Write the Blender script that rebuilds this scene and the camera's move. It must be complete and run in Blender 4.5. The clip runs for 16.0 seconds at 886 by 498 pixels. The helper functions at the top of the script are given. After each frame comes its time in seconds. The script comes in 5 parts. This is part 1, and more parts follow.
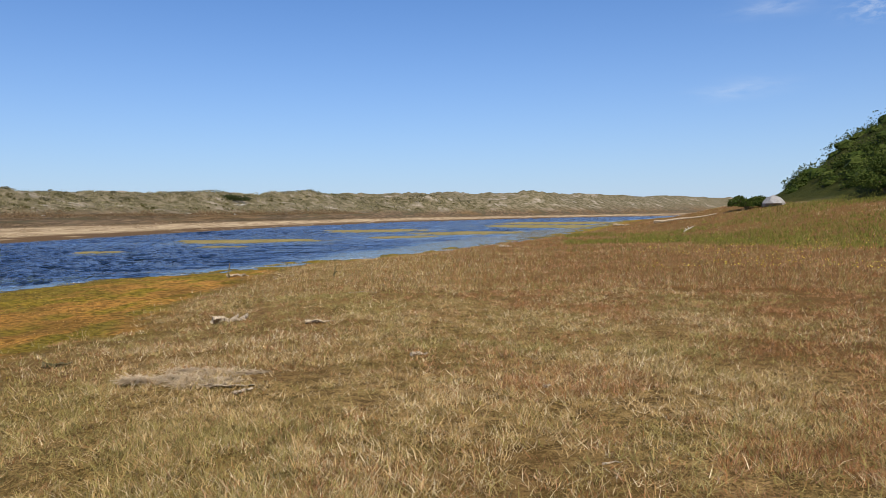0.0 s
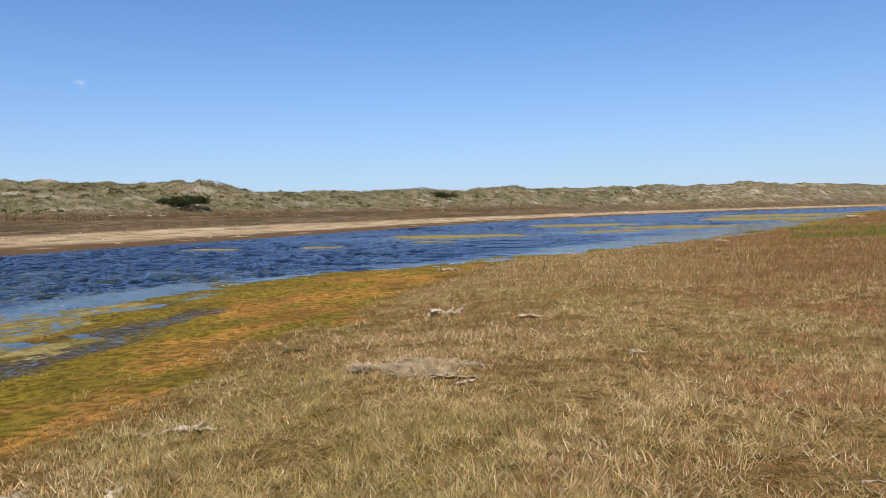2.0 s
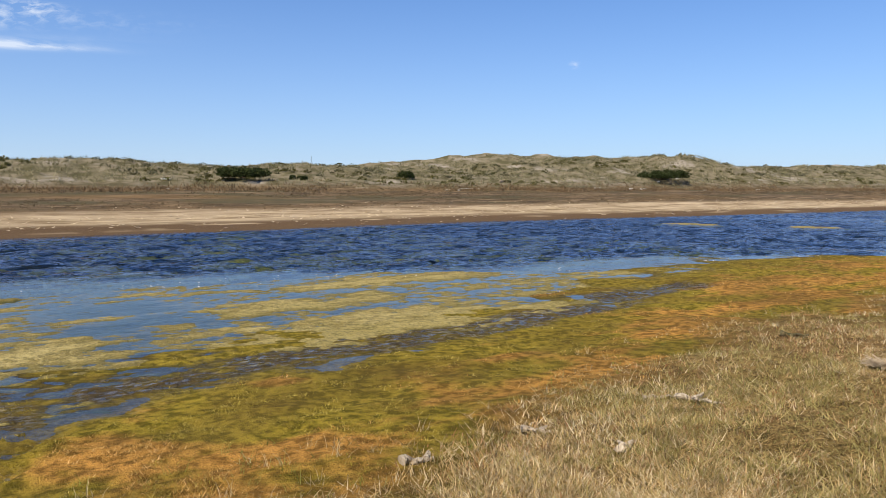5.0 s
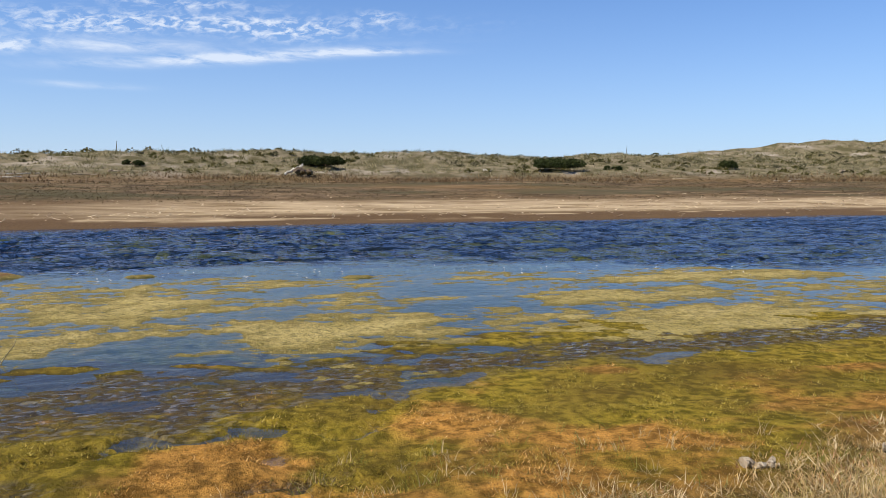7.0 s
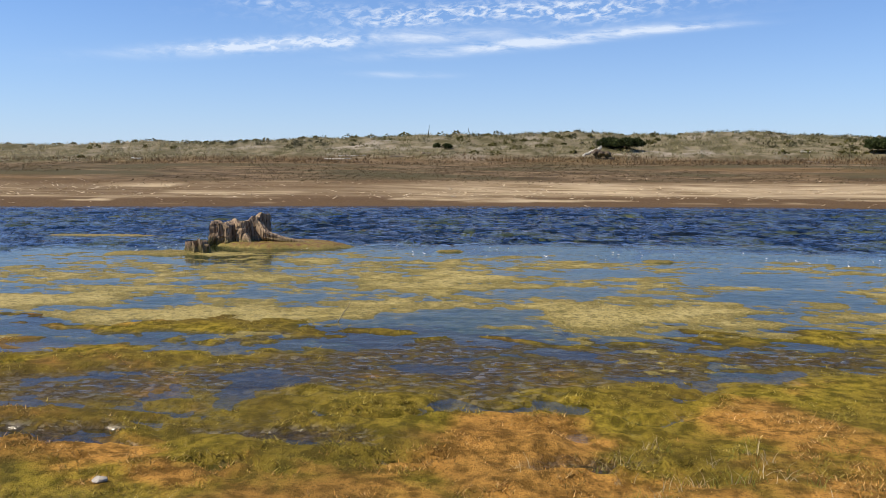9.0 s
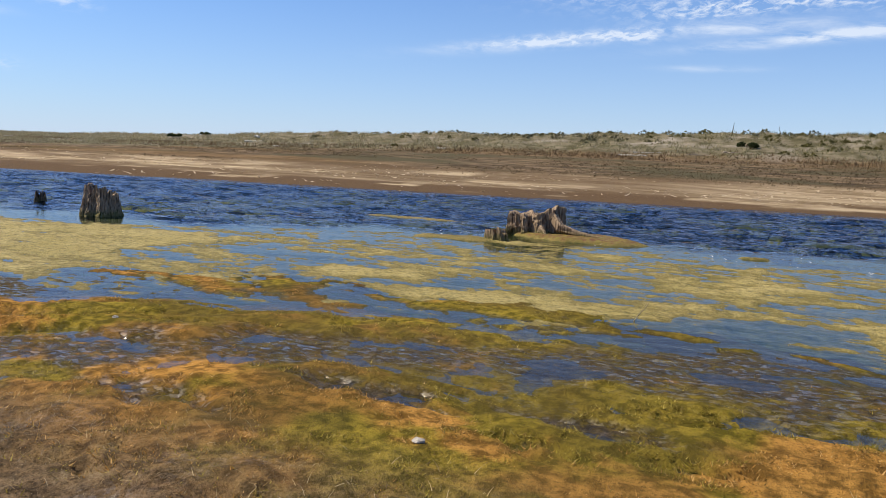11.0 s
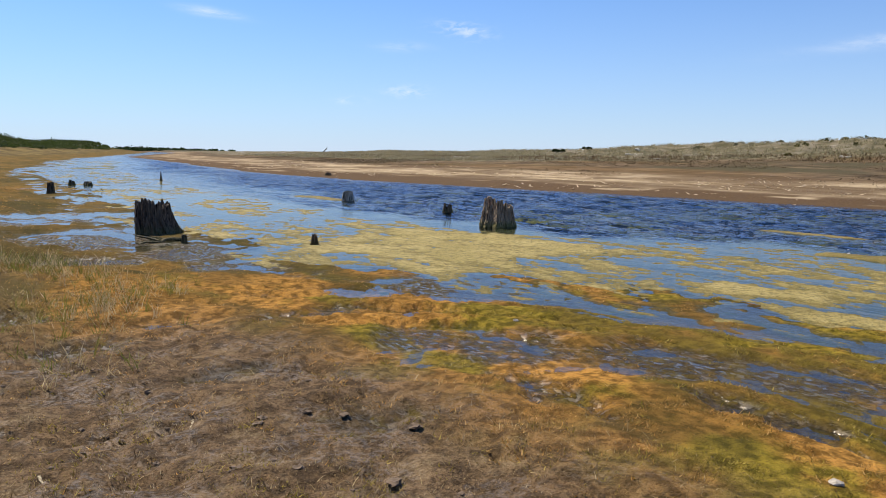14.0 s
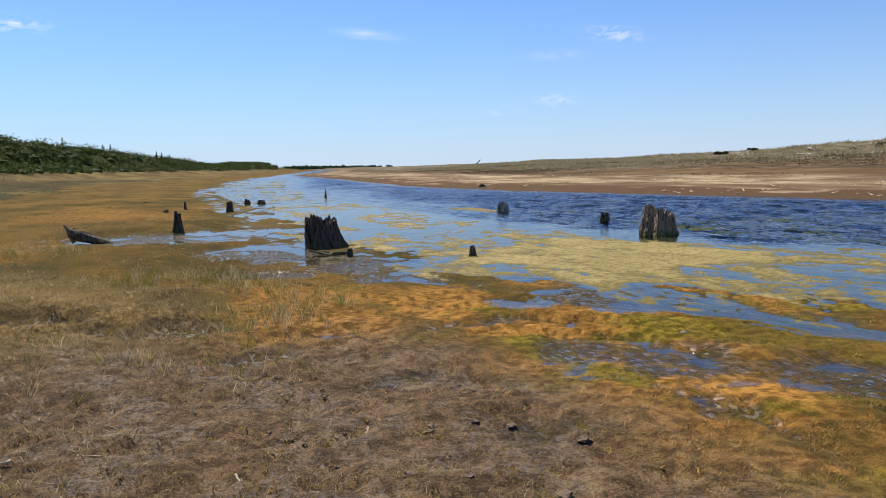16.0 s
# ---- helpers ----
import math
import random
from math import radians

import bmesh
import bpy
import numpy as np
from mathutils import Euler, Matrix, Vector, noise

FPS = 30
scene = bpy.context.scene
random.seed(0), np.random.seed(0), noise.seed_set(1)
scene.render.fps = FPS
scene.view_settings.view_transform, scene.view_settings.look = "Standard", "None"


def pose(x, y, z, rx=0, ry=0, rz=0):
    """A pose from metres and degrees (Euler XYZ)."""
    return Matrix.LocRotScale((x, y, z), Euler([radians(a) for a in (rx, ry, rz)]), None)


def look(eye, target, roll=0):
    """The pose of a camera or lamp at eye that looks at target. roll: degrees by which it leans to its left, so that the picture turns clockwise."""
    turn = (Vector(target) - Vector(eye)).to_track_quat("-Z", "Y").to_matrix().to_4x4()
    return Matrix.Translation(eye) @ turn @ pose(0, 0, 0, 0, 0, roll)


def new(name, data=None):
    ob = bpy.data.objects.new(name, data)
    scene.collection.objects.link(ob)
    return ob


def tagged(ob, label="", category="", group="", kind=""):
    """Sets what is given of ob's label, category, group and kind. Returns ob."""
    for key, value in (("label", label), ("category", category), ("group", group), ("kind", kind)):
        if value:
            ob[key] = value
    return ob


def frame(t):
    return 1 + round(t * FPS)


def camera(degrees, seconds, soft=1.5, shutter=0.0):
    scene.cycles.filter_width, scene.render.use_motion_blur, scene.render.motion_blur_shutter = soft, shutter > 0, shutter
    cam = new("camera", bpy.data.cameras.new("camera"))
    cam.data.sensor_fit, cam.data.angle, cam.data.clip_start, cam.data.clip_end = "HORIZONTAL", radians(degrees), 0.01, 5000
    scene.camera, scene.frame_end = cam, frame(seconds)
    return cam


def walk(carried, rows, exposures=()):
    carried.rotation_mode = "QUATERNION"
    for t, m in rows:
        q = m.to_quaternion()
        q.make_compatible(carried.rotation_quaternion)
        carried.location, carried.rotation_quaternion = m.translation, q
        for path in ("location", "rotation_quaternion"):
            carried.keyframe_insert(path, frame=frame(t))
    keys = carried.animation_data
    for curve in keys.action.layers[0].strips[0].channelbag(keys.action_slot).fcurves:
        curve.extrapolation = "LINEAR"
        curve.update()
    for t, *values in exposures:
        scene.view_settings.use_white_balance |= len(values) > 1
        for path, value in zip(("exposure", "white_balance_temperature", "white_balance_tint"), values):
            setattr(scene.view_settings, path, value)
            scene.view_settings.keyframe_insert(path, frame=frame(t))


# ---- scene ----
cam = camera(60.0, 16.0, soft=0.6)
PATH = [
    (0, (-0.083, 0.463, 1.789), (-0.089, 2.461, 1.696), -0.6),
    (0.5, (-0.117, 0.464, 1.789), (-0.246, 2.458, 1.71), -0.5),
    (1, (-0.149, 0.463, 1.793), (-0.427, 2.442, 1.708), -0.6),
    (1.5, (-0.187, 0.482, 1.787), (-0.595, 2.438, 1.695), -1.3),
    (2, (-0.212, 0.487, 1.787), (-0.74, 2.414, 1.69), -1.4),
    (2.5, (-0.251, 0.461, 1.792), (-0.963, 2.328, 1.719), -1.5),
    (3, (-0.303, 0.43, 1.788), (-1.253, 2.189, 1.736), -1.3),
    (3.5, (-0.35, 0.415, 1.782), (-1.482, 2.063, 1.717), -0.9),
    (4, (-0.366, 0.393, 1.771), (-1.654, 1.921, 1.696), -0.5),
    (4.2, (-0.384, 0.382, 1.769), (-1.729, 1.86, 1.676), -0.4),
    (6.3, (-0.4, 0.197, 1.78), (-2.174, 1.109, 1.628), -0.2),
    (6.5, (-0.394, 0.176, 1.78), (-2.209, 1.003, 1.633), -0.3),
    (7, (-0.402, 0.116, 1.771), (-2.305, 0.709, 1.6), -0.0),
    (7.5, (-0.412, 0.081, 1.77), (-2.363, 0.479, 1.585), -0.1),
    (8, (-0.414, 0.059, 1.762), (-2.394, 0.264, 1.572), 0.1),
    (8.5, (-0.403, 0.033, 1.762), (-2.39, 0.071, 1.541), -0.4),
    (9, (-0.411, 0.003, 1.756), (-2.394, -0.151, 1.538), 0.2),
    (9.2, (-0.418, -0.006, 1.752), (-2.396, -0.209, 1.537), 0.4),
    (11.3, (-0.303, -0.18, 1.765), (-2.04, -1.14, 1.518), 2.2),
    (11.5, (-0.289, -0.185, 1.77), (-1.989, -1.21, 1.527), 2.0),
    (12, (-0.27, -0.202, 1.771), (-1.861, -1.391, 1.538), 1.9),
    (12.5, (-0.249, -0.235, 1.765), (-1.763, -1.519, 1.526), 3.0),
    (13, (-0.212, -0.252, 1.767), (-1.604, -1.671, 1.543), 2.1),
    (13.5, (-0.194, -0.252, 1.771), (-1.454, -1.789, 1.55), 0.9),
    (14, (-0.175, -0.262, 1.768), (-1.363, -1.852, 1.526), 1.0),
    (14.5, (-0.148, -0.241, 1.774), (-1.248, -1.897, 1.553), 0.2),
    (15, (-0.134, -0.245, 1.777), (-1.14, -1.959, 1.552), -0.9),
    (15.5, (-0.119, -0.259, 1.781), (-1.054, -2.013, 1.562), -1.2),
    (16, (-0.094, -0.265, 1.784), (-0.942, -2.063, 1.569), -1.2),
]
walk(cam, [(t, look(eye, target, roll)) for t, eye, target, roll in PATH],
     exposures=[(0, 0.24), (1.0, 0.22), (2.0, 0.31), (4.0, 0.4), (7.0, 0.42), (7.5, 0.32), (8.0, 0.38), (9.0, 0.41), (11.5, 0.38), (12.5, 0.35), (13.0, 0.47), (13.5, 0.58), (14.0, 0.46), (15.0, 0.5), (16.0, 0.4)])

# ---------------------------------------------------------------- world, sun, light
SUN_YAW, SUN_UP = 192.0, 50.0
world = bpy.data.worlds.new("sky")
scene.world = world
world.use_nodes = True
wn, wl = world.node_tree.nodes, world.node_tree.links
background = wn["Background"]
sky = wn.new("ShaderNodeTexSky")
sky.sky_type = "NISHITA"
sky.sun_disc = False
sky.sun_elevation = radians(SUN_UP)
sky.sun_rotation = radians(360 - SUN_YAW)
sky.altitude = 0
sky.air_density = 1.0
sky.dust_density = 0.15
sky.ozone_density = 3.0
SKY = 0.060
background.inputs["Strength"].default_value = SKY


def wmath(op, a, b=None, c=None):
    n = wn.new("ShaderNodeMath")
    n.operation = op
    for i, v in enumerate((a, b, c)):
        if v is None:
            continue
        if isinstance(v, (int, float)):
            n.inputs[i].default_value = v
        else:
            wl.new(v, n.inputs[i])
    return n.outputs[0]


# thin clouds: patches of stretched noise at their bearing and height in the sky
coord = wn.new("ShaderNodeTexCoord")
sep = wn.new("ShaderNodeSeparateXYZ")
wl.new(coord.outputs["Generated"], sep.inputs[0])
bearing = wmath("MULTIPLY", wmath("ARCTAN2", wmath("MULTIPLY", sep.outputs[0], -1.0), sep.outputs[1]), 180 / math.pi)
height = wmath("MULTIPLY", wmath("ARCSINE", sep.outputs[2]), 180 / math.pi)
join = wn.new("ShaderNodeCombineXYZ")
wl.new(wmath("MULTIPLY", bearing, 0.16), join.inputs[0])
wl.new(wmath("ADD", wmath("MULTIPLY", height, 0.75), wmath("MULTIPLY", bearing, -0.03)), join.inputs[1])
streak = wn.new("ShaderNodeTexNoise")
streak.inputs["Scale"].default_value = 1.7
streak.inputs["Detail"].default_value = 8.0
streak.inputs["Roughness"].default_value = 0.62
streak.inputs["Distortion"].default_value = 0.35
wl.new(join.outputs[0], streak.inputs["Vector"])
join2 = wn.new("ShaderNodeCombineXYZ")
wl.new(wmath("MULTIPLY", bearing, 0.62), join2.inputs[0])
wl.new(wmath("ADD", wmath("MULTIPLY", height, 1.5), wmath("MULTIPLY", bearing, 0.12)), join2.inputs[1])
flock = wn.new("ShaderNodeTexNoise")
flock.inputs["Scale"].default_value = 1.6
flock.inputs["Detail"].default_value = 7.0
flock.inputs["Roughness"].default_value = 0.60
flock.inputs["Distortion"].default_value = 0.5
wl.new(join2.outputs[0], flock.inputs["Vector"])
STREAKS = [  # bearing, height, half width, half height, slope, amount
    (87.5, 8.8, 8.5, 0.36, -0.085, 1.5), (77.8, 9.45, 4.0, 0.20, -0.02, 0.9), (95.0, 9.2, 6.0, 0.45, -0.04, 0.7), (97.5, 6.5, 3.0, 0.20, 0.0, 0.4), (108.5, 8.2, 8.0, 0.40, -0.10, 0.6),
    (146.5, 7.75, 1.6, 0.30, 0.0, 0.4), (159.9, 9.5, 1.8, 0.28, 0.10, 0.7), (-21.0, 8.3, 2.5, 0.55, -0.05, 0.25), (-23.0, 13.5, 2.5, 0.5, 0.0, 0.3)]
FLOCKS = [
    (90.0, 11.0, 12.0, 0.55, -0.02, 1.3), (84.0, 10.6, 3.5, 0.6, 0.0, 1.0), (97.5, 10.3, 4.5, 0.45, -0.06, 1.1), (106.5, 8.5, 6.0, 0.40, -0.09, 1.3), (77.4, 11.9, 1.4, 0.35, 0.0, 1.0), (91.0, 12.2, 5.0, 0.4, 0.0, 0.9),
    (102.2, 8.7, 1.5, 0.4, 0.0, 0.9), (106.5, 11.2, 2.6, 0.25, 0.0, 0.7), (146.2, 4.6, 1.3, 0.35, 0.0, 0.9), (142.0, 9.0, 1.7, 0.5, 0.1, 0.8), (-176.6, 9.5, 1.9, 0.4, 0.0, 1.0), (150.2, 3.85, 1.0, 0.25, 0.0, 0.5),
    (-29.0, 12.8, 1.6, 0.7, 0.0, 0.5), (38.5, 15.5, 0.35, 0.25, 0.0, 0.9), (40.2, 9.1, 0.30, 0.20, 0.0, 0.8)]


def cloud_field(clouds, texture, lo, hi):
    total = None
    for cb, ch, cw, cv, cs, ca in clouds:
        away = wmath("SUBTRACT", bearing, cb)
        u = wmath("DIVIDE", away, cw)
        v = wmath("DIVIDE", wmath("SUBTRACT", wmath("SUBTRACT", height, ch), wmath("MULTIPLY", away, cs)), cv)
        r2 = wmath("ADD", wmath("MULTIPLY", u, u), wmath("MULTIPLY", v, v))
        m = wmath("MULTIPLY", wmath("EXPONENT", wmath("MULTIPLY", r2, -1.0)), ca)
        total = m if total is None else wmath("ADD", total, m)
    ramp = wn.new("ShaderNodeMapRange")
    ramp.inputs["From Min"].default_value = lo
    ramp.inputs["From Max"].default_value = hi
    wl.new(texture.outputs["Fac"], ramp.inputs["Value"])
    return wmath("MULTIPLY", total, ramp.outputs[0])


cover = wmath("MINIMUM", wmath("ADD", cloud_field(STREAKS, streak, 0.34, 0.68), cloud_field(FLOCKS, flock, 0.44, 0.76)), 0.68)
wmix = wn.new("ShaderNodeMix")
wmix.data_type = "RGBA"
wl.new(cover, wmix.inputs[0])
tint = wn.new("ShaderNodeMix")
tint.data_type, tint.blend_type = "RGBA", "MULTIPLY"
tint.inputs[0].default_value = 1.0
tint.inputs[7].default_value = (0.54, 1.10, 1.74, 1)
wl.new(sky.outputs[0], tint.inputs[6])
haze = wn.new("ShaderNodeMix")  # pale sea haze low over the horizon
haze.data_type = "RGBA"
wl.new(wmath("MULTIPLY", wmath("EXPONENT", wmath("MULTIPLY", wmath("ABSOLUTE", height), -0.12)), 0.82), haze.inputs[0])
wl.new(tint.outputs[2], haze.inputs[6])
haze.inputs[7].default_value = (8.3, 9.3, 11.5, 1)
wl.new(haze.outputs[2], wmix.inputs[6])
wmix.inputs[7].default_value = (11.5, 12.2, 13.2, 1)
wl.new(wmix.outputs[2], background.inputs["Color"])

sun_data = bpy.data.lights.new("sun", "SUN")
sun_data.energy = 5.0
sun_data.angle = radians(0.5)
sun_data.color = (1.0, 0.90, 0.73)
sun = new("sun", sun_data)
sun.matrix_world = look((0, 0, 60), (
    60 * math.sin(radians(SUN_YAW)) * math.cos(radians(SUN_UP)), -60 * math.cos(radians(SUN_YAW)) * math.cos(radians(SUN_UP)), 60 - 60 * math.sin(radians(SUN_UP))))

# ---------------------------------------------------------------- noise and plan
rng = np.random.default_rng(7)


def hash2(ix, iy, seed):
    h = (ix.astype(np.int64) * 374761393 + iy.astype(np.int64) * 668265263 + seed * 1442695041) & 0xFFFFFFFF
    h = ((h ^ (h >> 13)) * 1274126177) & 0xFFFFFFFF
    h = (h ^ (h >> 16)) & 0xFFFFFFFF
    return h / 4294967295.0


def vnoise(x, y, seed=0):
    """Smooth value noise, 0 to 1."""
    x, y = np.asarray(x, float), np.asarray(y, float)
    ix, iy = np.floor(x), np.floor(y)
    fx, fy = x - ix, y - iy
    fx, fy = fx * fx * (3 - 2 * fx), fy * fy * (3 - 2 * fy)
    a, b = hash2(ix, iy, seed), hash2(ix + 1, iy, seed)
    c, d = hash2(ix, iy + 1, seed), hash2(ix + 1, iy + 1, seed)
    return (a * (1 - fx) + b * fx) * (1 - fy) + (c * (1 - fx) + d * fx) * fy


def fbm(x, y, seed=0, octaves=4, gain=0.5):
    total, amp, norm = 0.0, 1.0, 0.0
    x, y = np.asarray(x, float), np.asarray(y, float)
    for k in range(octaves):
        total = total + amp * vnoise(x * 2.03 ** k + 17.3 * k, y * 2.03 ** k - 9.1 * k, seed + k)
        norm += amp
        amp *= gain
    return total / norm


def smooth(a, b, v):
    t = np.clip((v - a) / (b - a), 0, 1)
    return t * t * (3 - 2 * t)


def curve_of(*pairs):
    ys, xs = zip(*sorted(pairs))
    return lambda y: np.interp(y, ys, xs)


# the lagoon runs north (y) to south; its two waterlines, and the foot of the meadow
near_line = curve_of((-900, -260), (-215, -50), (-160, -32), (-108, -18.4), (-62, -8.0), (-37, -6.2), (-24, -5.0), (-16, -4.4), (-12.4, -4.3), (-10.8, -5.1),
                     (-8.7, -6.0), (-5.3, -7.5), (-3, -7.6), (-1, -6.7), (1, -6.9), (3.7, -7.4), (7.6, -7.5), (11.4, -8.2), (13.6, -9.6), (17, -10.4),
                     (19, -10.6), (21.7, -9.4), (24.2, -7.2), (28, -5.4), (33, -2.2), (46, 4.4), (67, 11), (88, 17.4), (150, 36), (300, 100), (900, 450))
far_line = curve_of((-900, -290), (-215, -55), (-130, -40), (-67, -27.5), (-45, -27.3), (-24, -29.8), (-3, -33), (16, -34.4), (36, -33.8), (60, -31),
                    (110, -25), (160, -12), (250, 34), (300, 94), (900, 440))
meadow_line = curve_of((-900, -230), (-215, -36), (-140, -10), (-106, 1), (-36, 6), (-20, 3.0), (-14, 0.8), (-11, -1.6), (-8, -1.2), (-5, -0.6), (-2.5, -1.9),
                       (0, -3.1), (2.5, -3.3), (5, -4.4), (11, -5.0), (18, -5.3), (25, -5.0), (29, -2.0), (40, 2.8), (67, 13), (150, 39), (300, 106), (900, 475))
mat_line = curve_of((-900, -262), (-215, -51), (-115, -29), (-70, -17), (-50, -15), (-26, -11.8), (-18, -11.0), (-13, -12.6), (-9, -15.4), (-3, -16.0), (4, -15.6),
                    (8.4, -14.5), (12.7, -13.2), (15, -11.2), (19, -10.9), (24, -7.6), (150, 35), (300, 98), (900, 448))
crest_height = curve_of((-900, 2.2), (-250, 2.4), (-140, 2.5), (-85, 2.95), (-48, 3.8), (0, 5.1), (20, 5.6), (47, 5.4), (70, 5.4), (84, 6.2), (102, 8.2), (150, 7.4), (250, 7.9), (400, 10.5), (600, 12), (900, 13))
ridge_line = curve_of((-900, -215), (-420, -72), (-330, -42), (-260, -12), (-200, 6), (-150, 18), (-100, 26), (-50, 30), (20, 31), (40, 27), (62, 27), (74, 34), (90, 52), (300, 160), (900, 640))
ridge_height = curve_of((-1500, 5), (-700, 6), (-520, 1.5), (-420, 2.2), (-330, 4.5), (-250, 6.6), (-190, 8.2), (-150, 8.6), (-60, 9), (0, 9), (55, 7.6), (80, 6.5), (110, 4), (900, 2))
POOLS = [(-2.3, -21.9, 2.3, 1.7), (-4.1, -16.6, 1.3, 1.5), (-0.4, -22.6, 0.9, 0.7), (-3.0, -29.5, 1.0, 0.4), (0.5, -36, 0.9, 0.4), (-6.5, -38, 1.2, 0.45), (-1.5, -44, 1.5, 0.6), (-3.7, -5.9, 0.35, 0.3), (-4.1, -5.6, 0.45, 0.32), (-4.6, -5.1, 0.5, 0.36), (-5.1, -4.8, 0.45, 0.32),
         (-5.6, -4.3, 0.45, 0.4), (-6.2, -2.6, 0.55, 0.5), (-6.8, -1.9, 0.55, 0.42), (-5.7, -1.9, 0.4, 0.42), (-2.4, -8.0, 0.6, 0.2), (-6.1, -3.4, 0.45, 0.4), (-5.2, 0.7, 0.3, 0.22)]


FILM = [  # thin sheets of water over mud: x, y, half widths
    (-7.0, -0.8, 0.85, 1.3), (-6.5, -2.0, 0.50, 0.7), (-6.1, -3.2, 0.40, 0.7), (-5.7, -4.4, 0.42, 0.6), (-4.9, -5.5, 0.60, 0.5), (-4.3, -6.2, 0.40, 0.4),
    (-4.1, -4.4, 0.16, 0.55), (-7.25, 0.9, 0.45, 0.8), (-7.5, 2.6, 0.33, 1.2), (-7.6, 4.9, 0.33, 1.6), (-7.65, 8.0, 0.40, 2.0), (-8.3, 11.6, 0.45, 1.6),
    (-0.7, -8.8, 0.80, 0.45), (0.8, -9.7, 0.80, 0.45), (-2.8, -4.4, 0.30, 0.25), (-2.3, -5.9, 0.40, 0.16), (-3.9, -7.7, 0.50, 0.18), (-5.1, -1.3, 0.13, 0.45),
    (-4.7, 0.4, 0.09, 0.30), (-5.0, -2.9, 0.14, 0.55), (-3.0, -12.9, 0.8, 0.5), (-4.6, -11.6, 0.7, 0.5), (-6.2, -8.4, 0.6, 0.8), (-1.6, -7.3, 0.35, 0.22),
    (-2.5, -21.6, 2.4, 1.6), (-3.8, -16.2, 1.2, 1.8), (-4.4, -13.4, 1.0, 0.9)]


def film_share(x, y):
    best = np.zeros(np.shape(x))
    rag = 2.2 * (fbm(x * 2.2, y * 1.3, 211, 5, 0.66) - 0.5)
    torn = 2.0 * (fbm(x * 7.0, y * 4.0, 215, 3, 0.66) - 0.5)
    for px, py, ax, ay in FILM:
        q = np.sqrt(((x - px) / ax) ** 2 + ((y - py) / ay) ** 2) + rag + torn * (min(ax, ay) < 0.35)
        best = np.maximum(best, smooth(1.5, 0.6, q))
    return best


def shore_wobble(x, y):
    return (fbm(x * 0.55, y * 0.55, 31, 3) - 0.5) * 1.5 + (fbm(x * 0.09, y * 0.09, 37, 2) - 0.5) * np.clip(np.abs(y) / 30, 0, 5)


def shore_d(x, y):
    """How far a place lies inland of the near waterline."""
    return x - near_line(y) + shore_wobble(x, y) * 0.55 + 0.7 * (fbm(x * 1.9, y * 1.9, 33, 3) - 0.5)


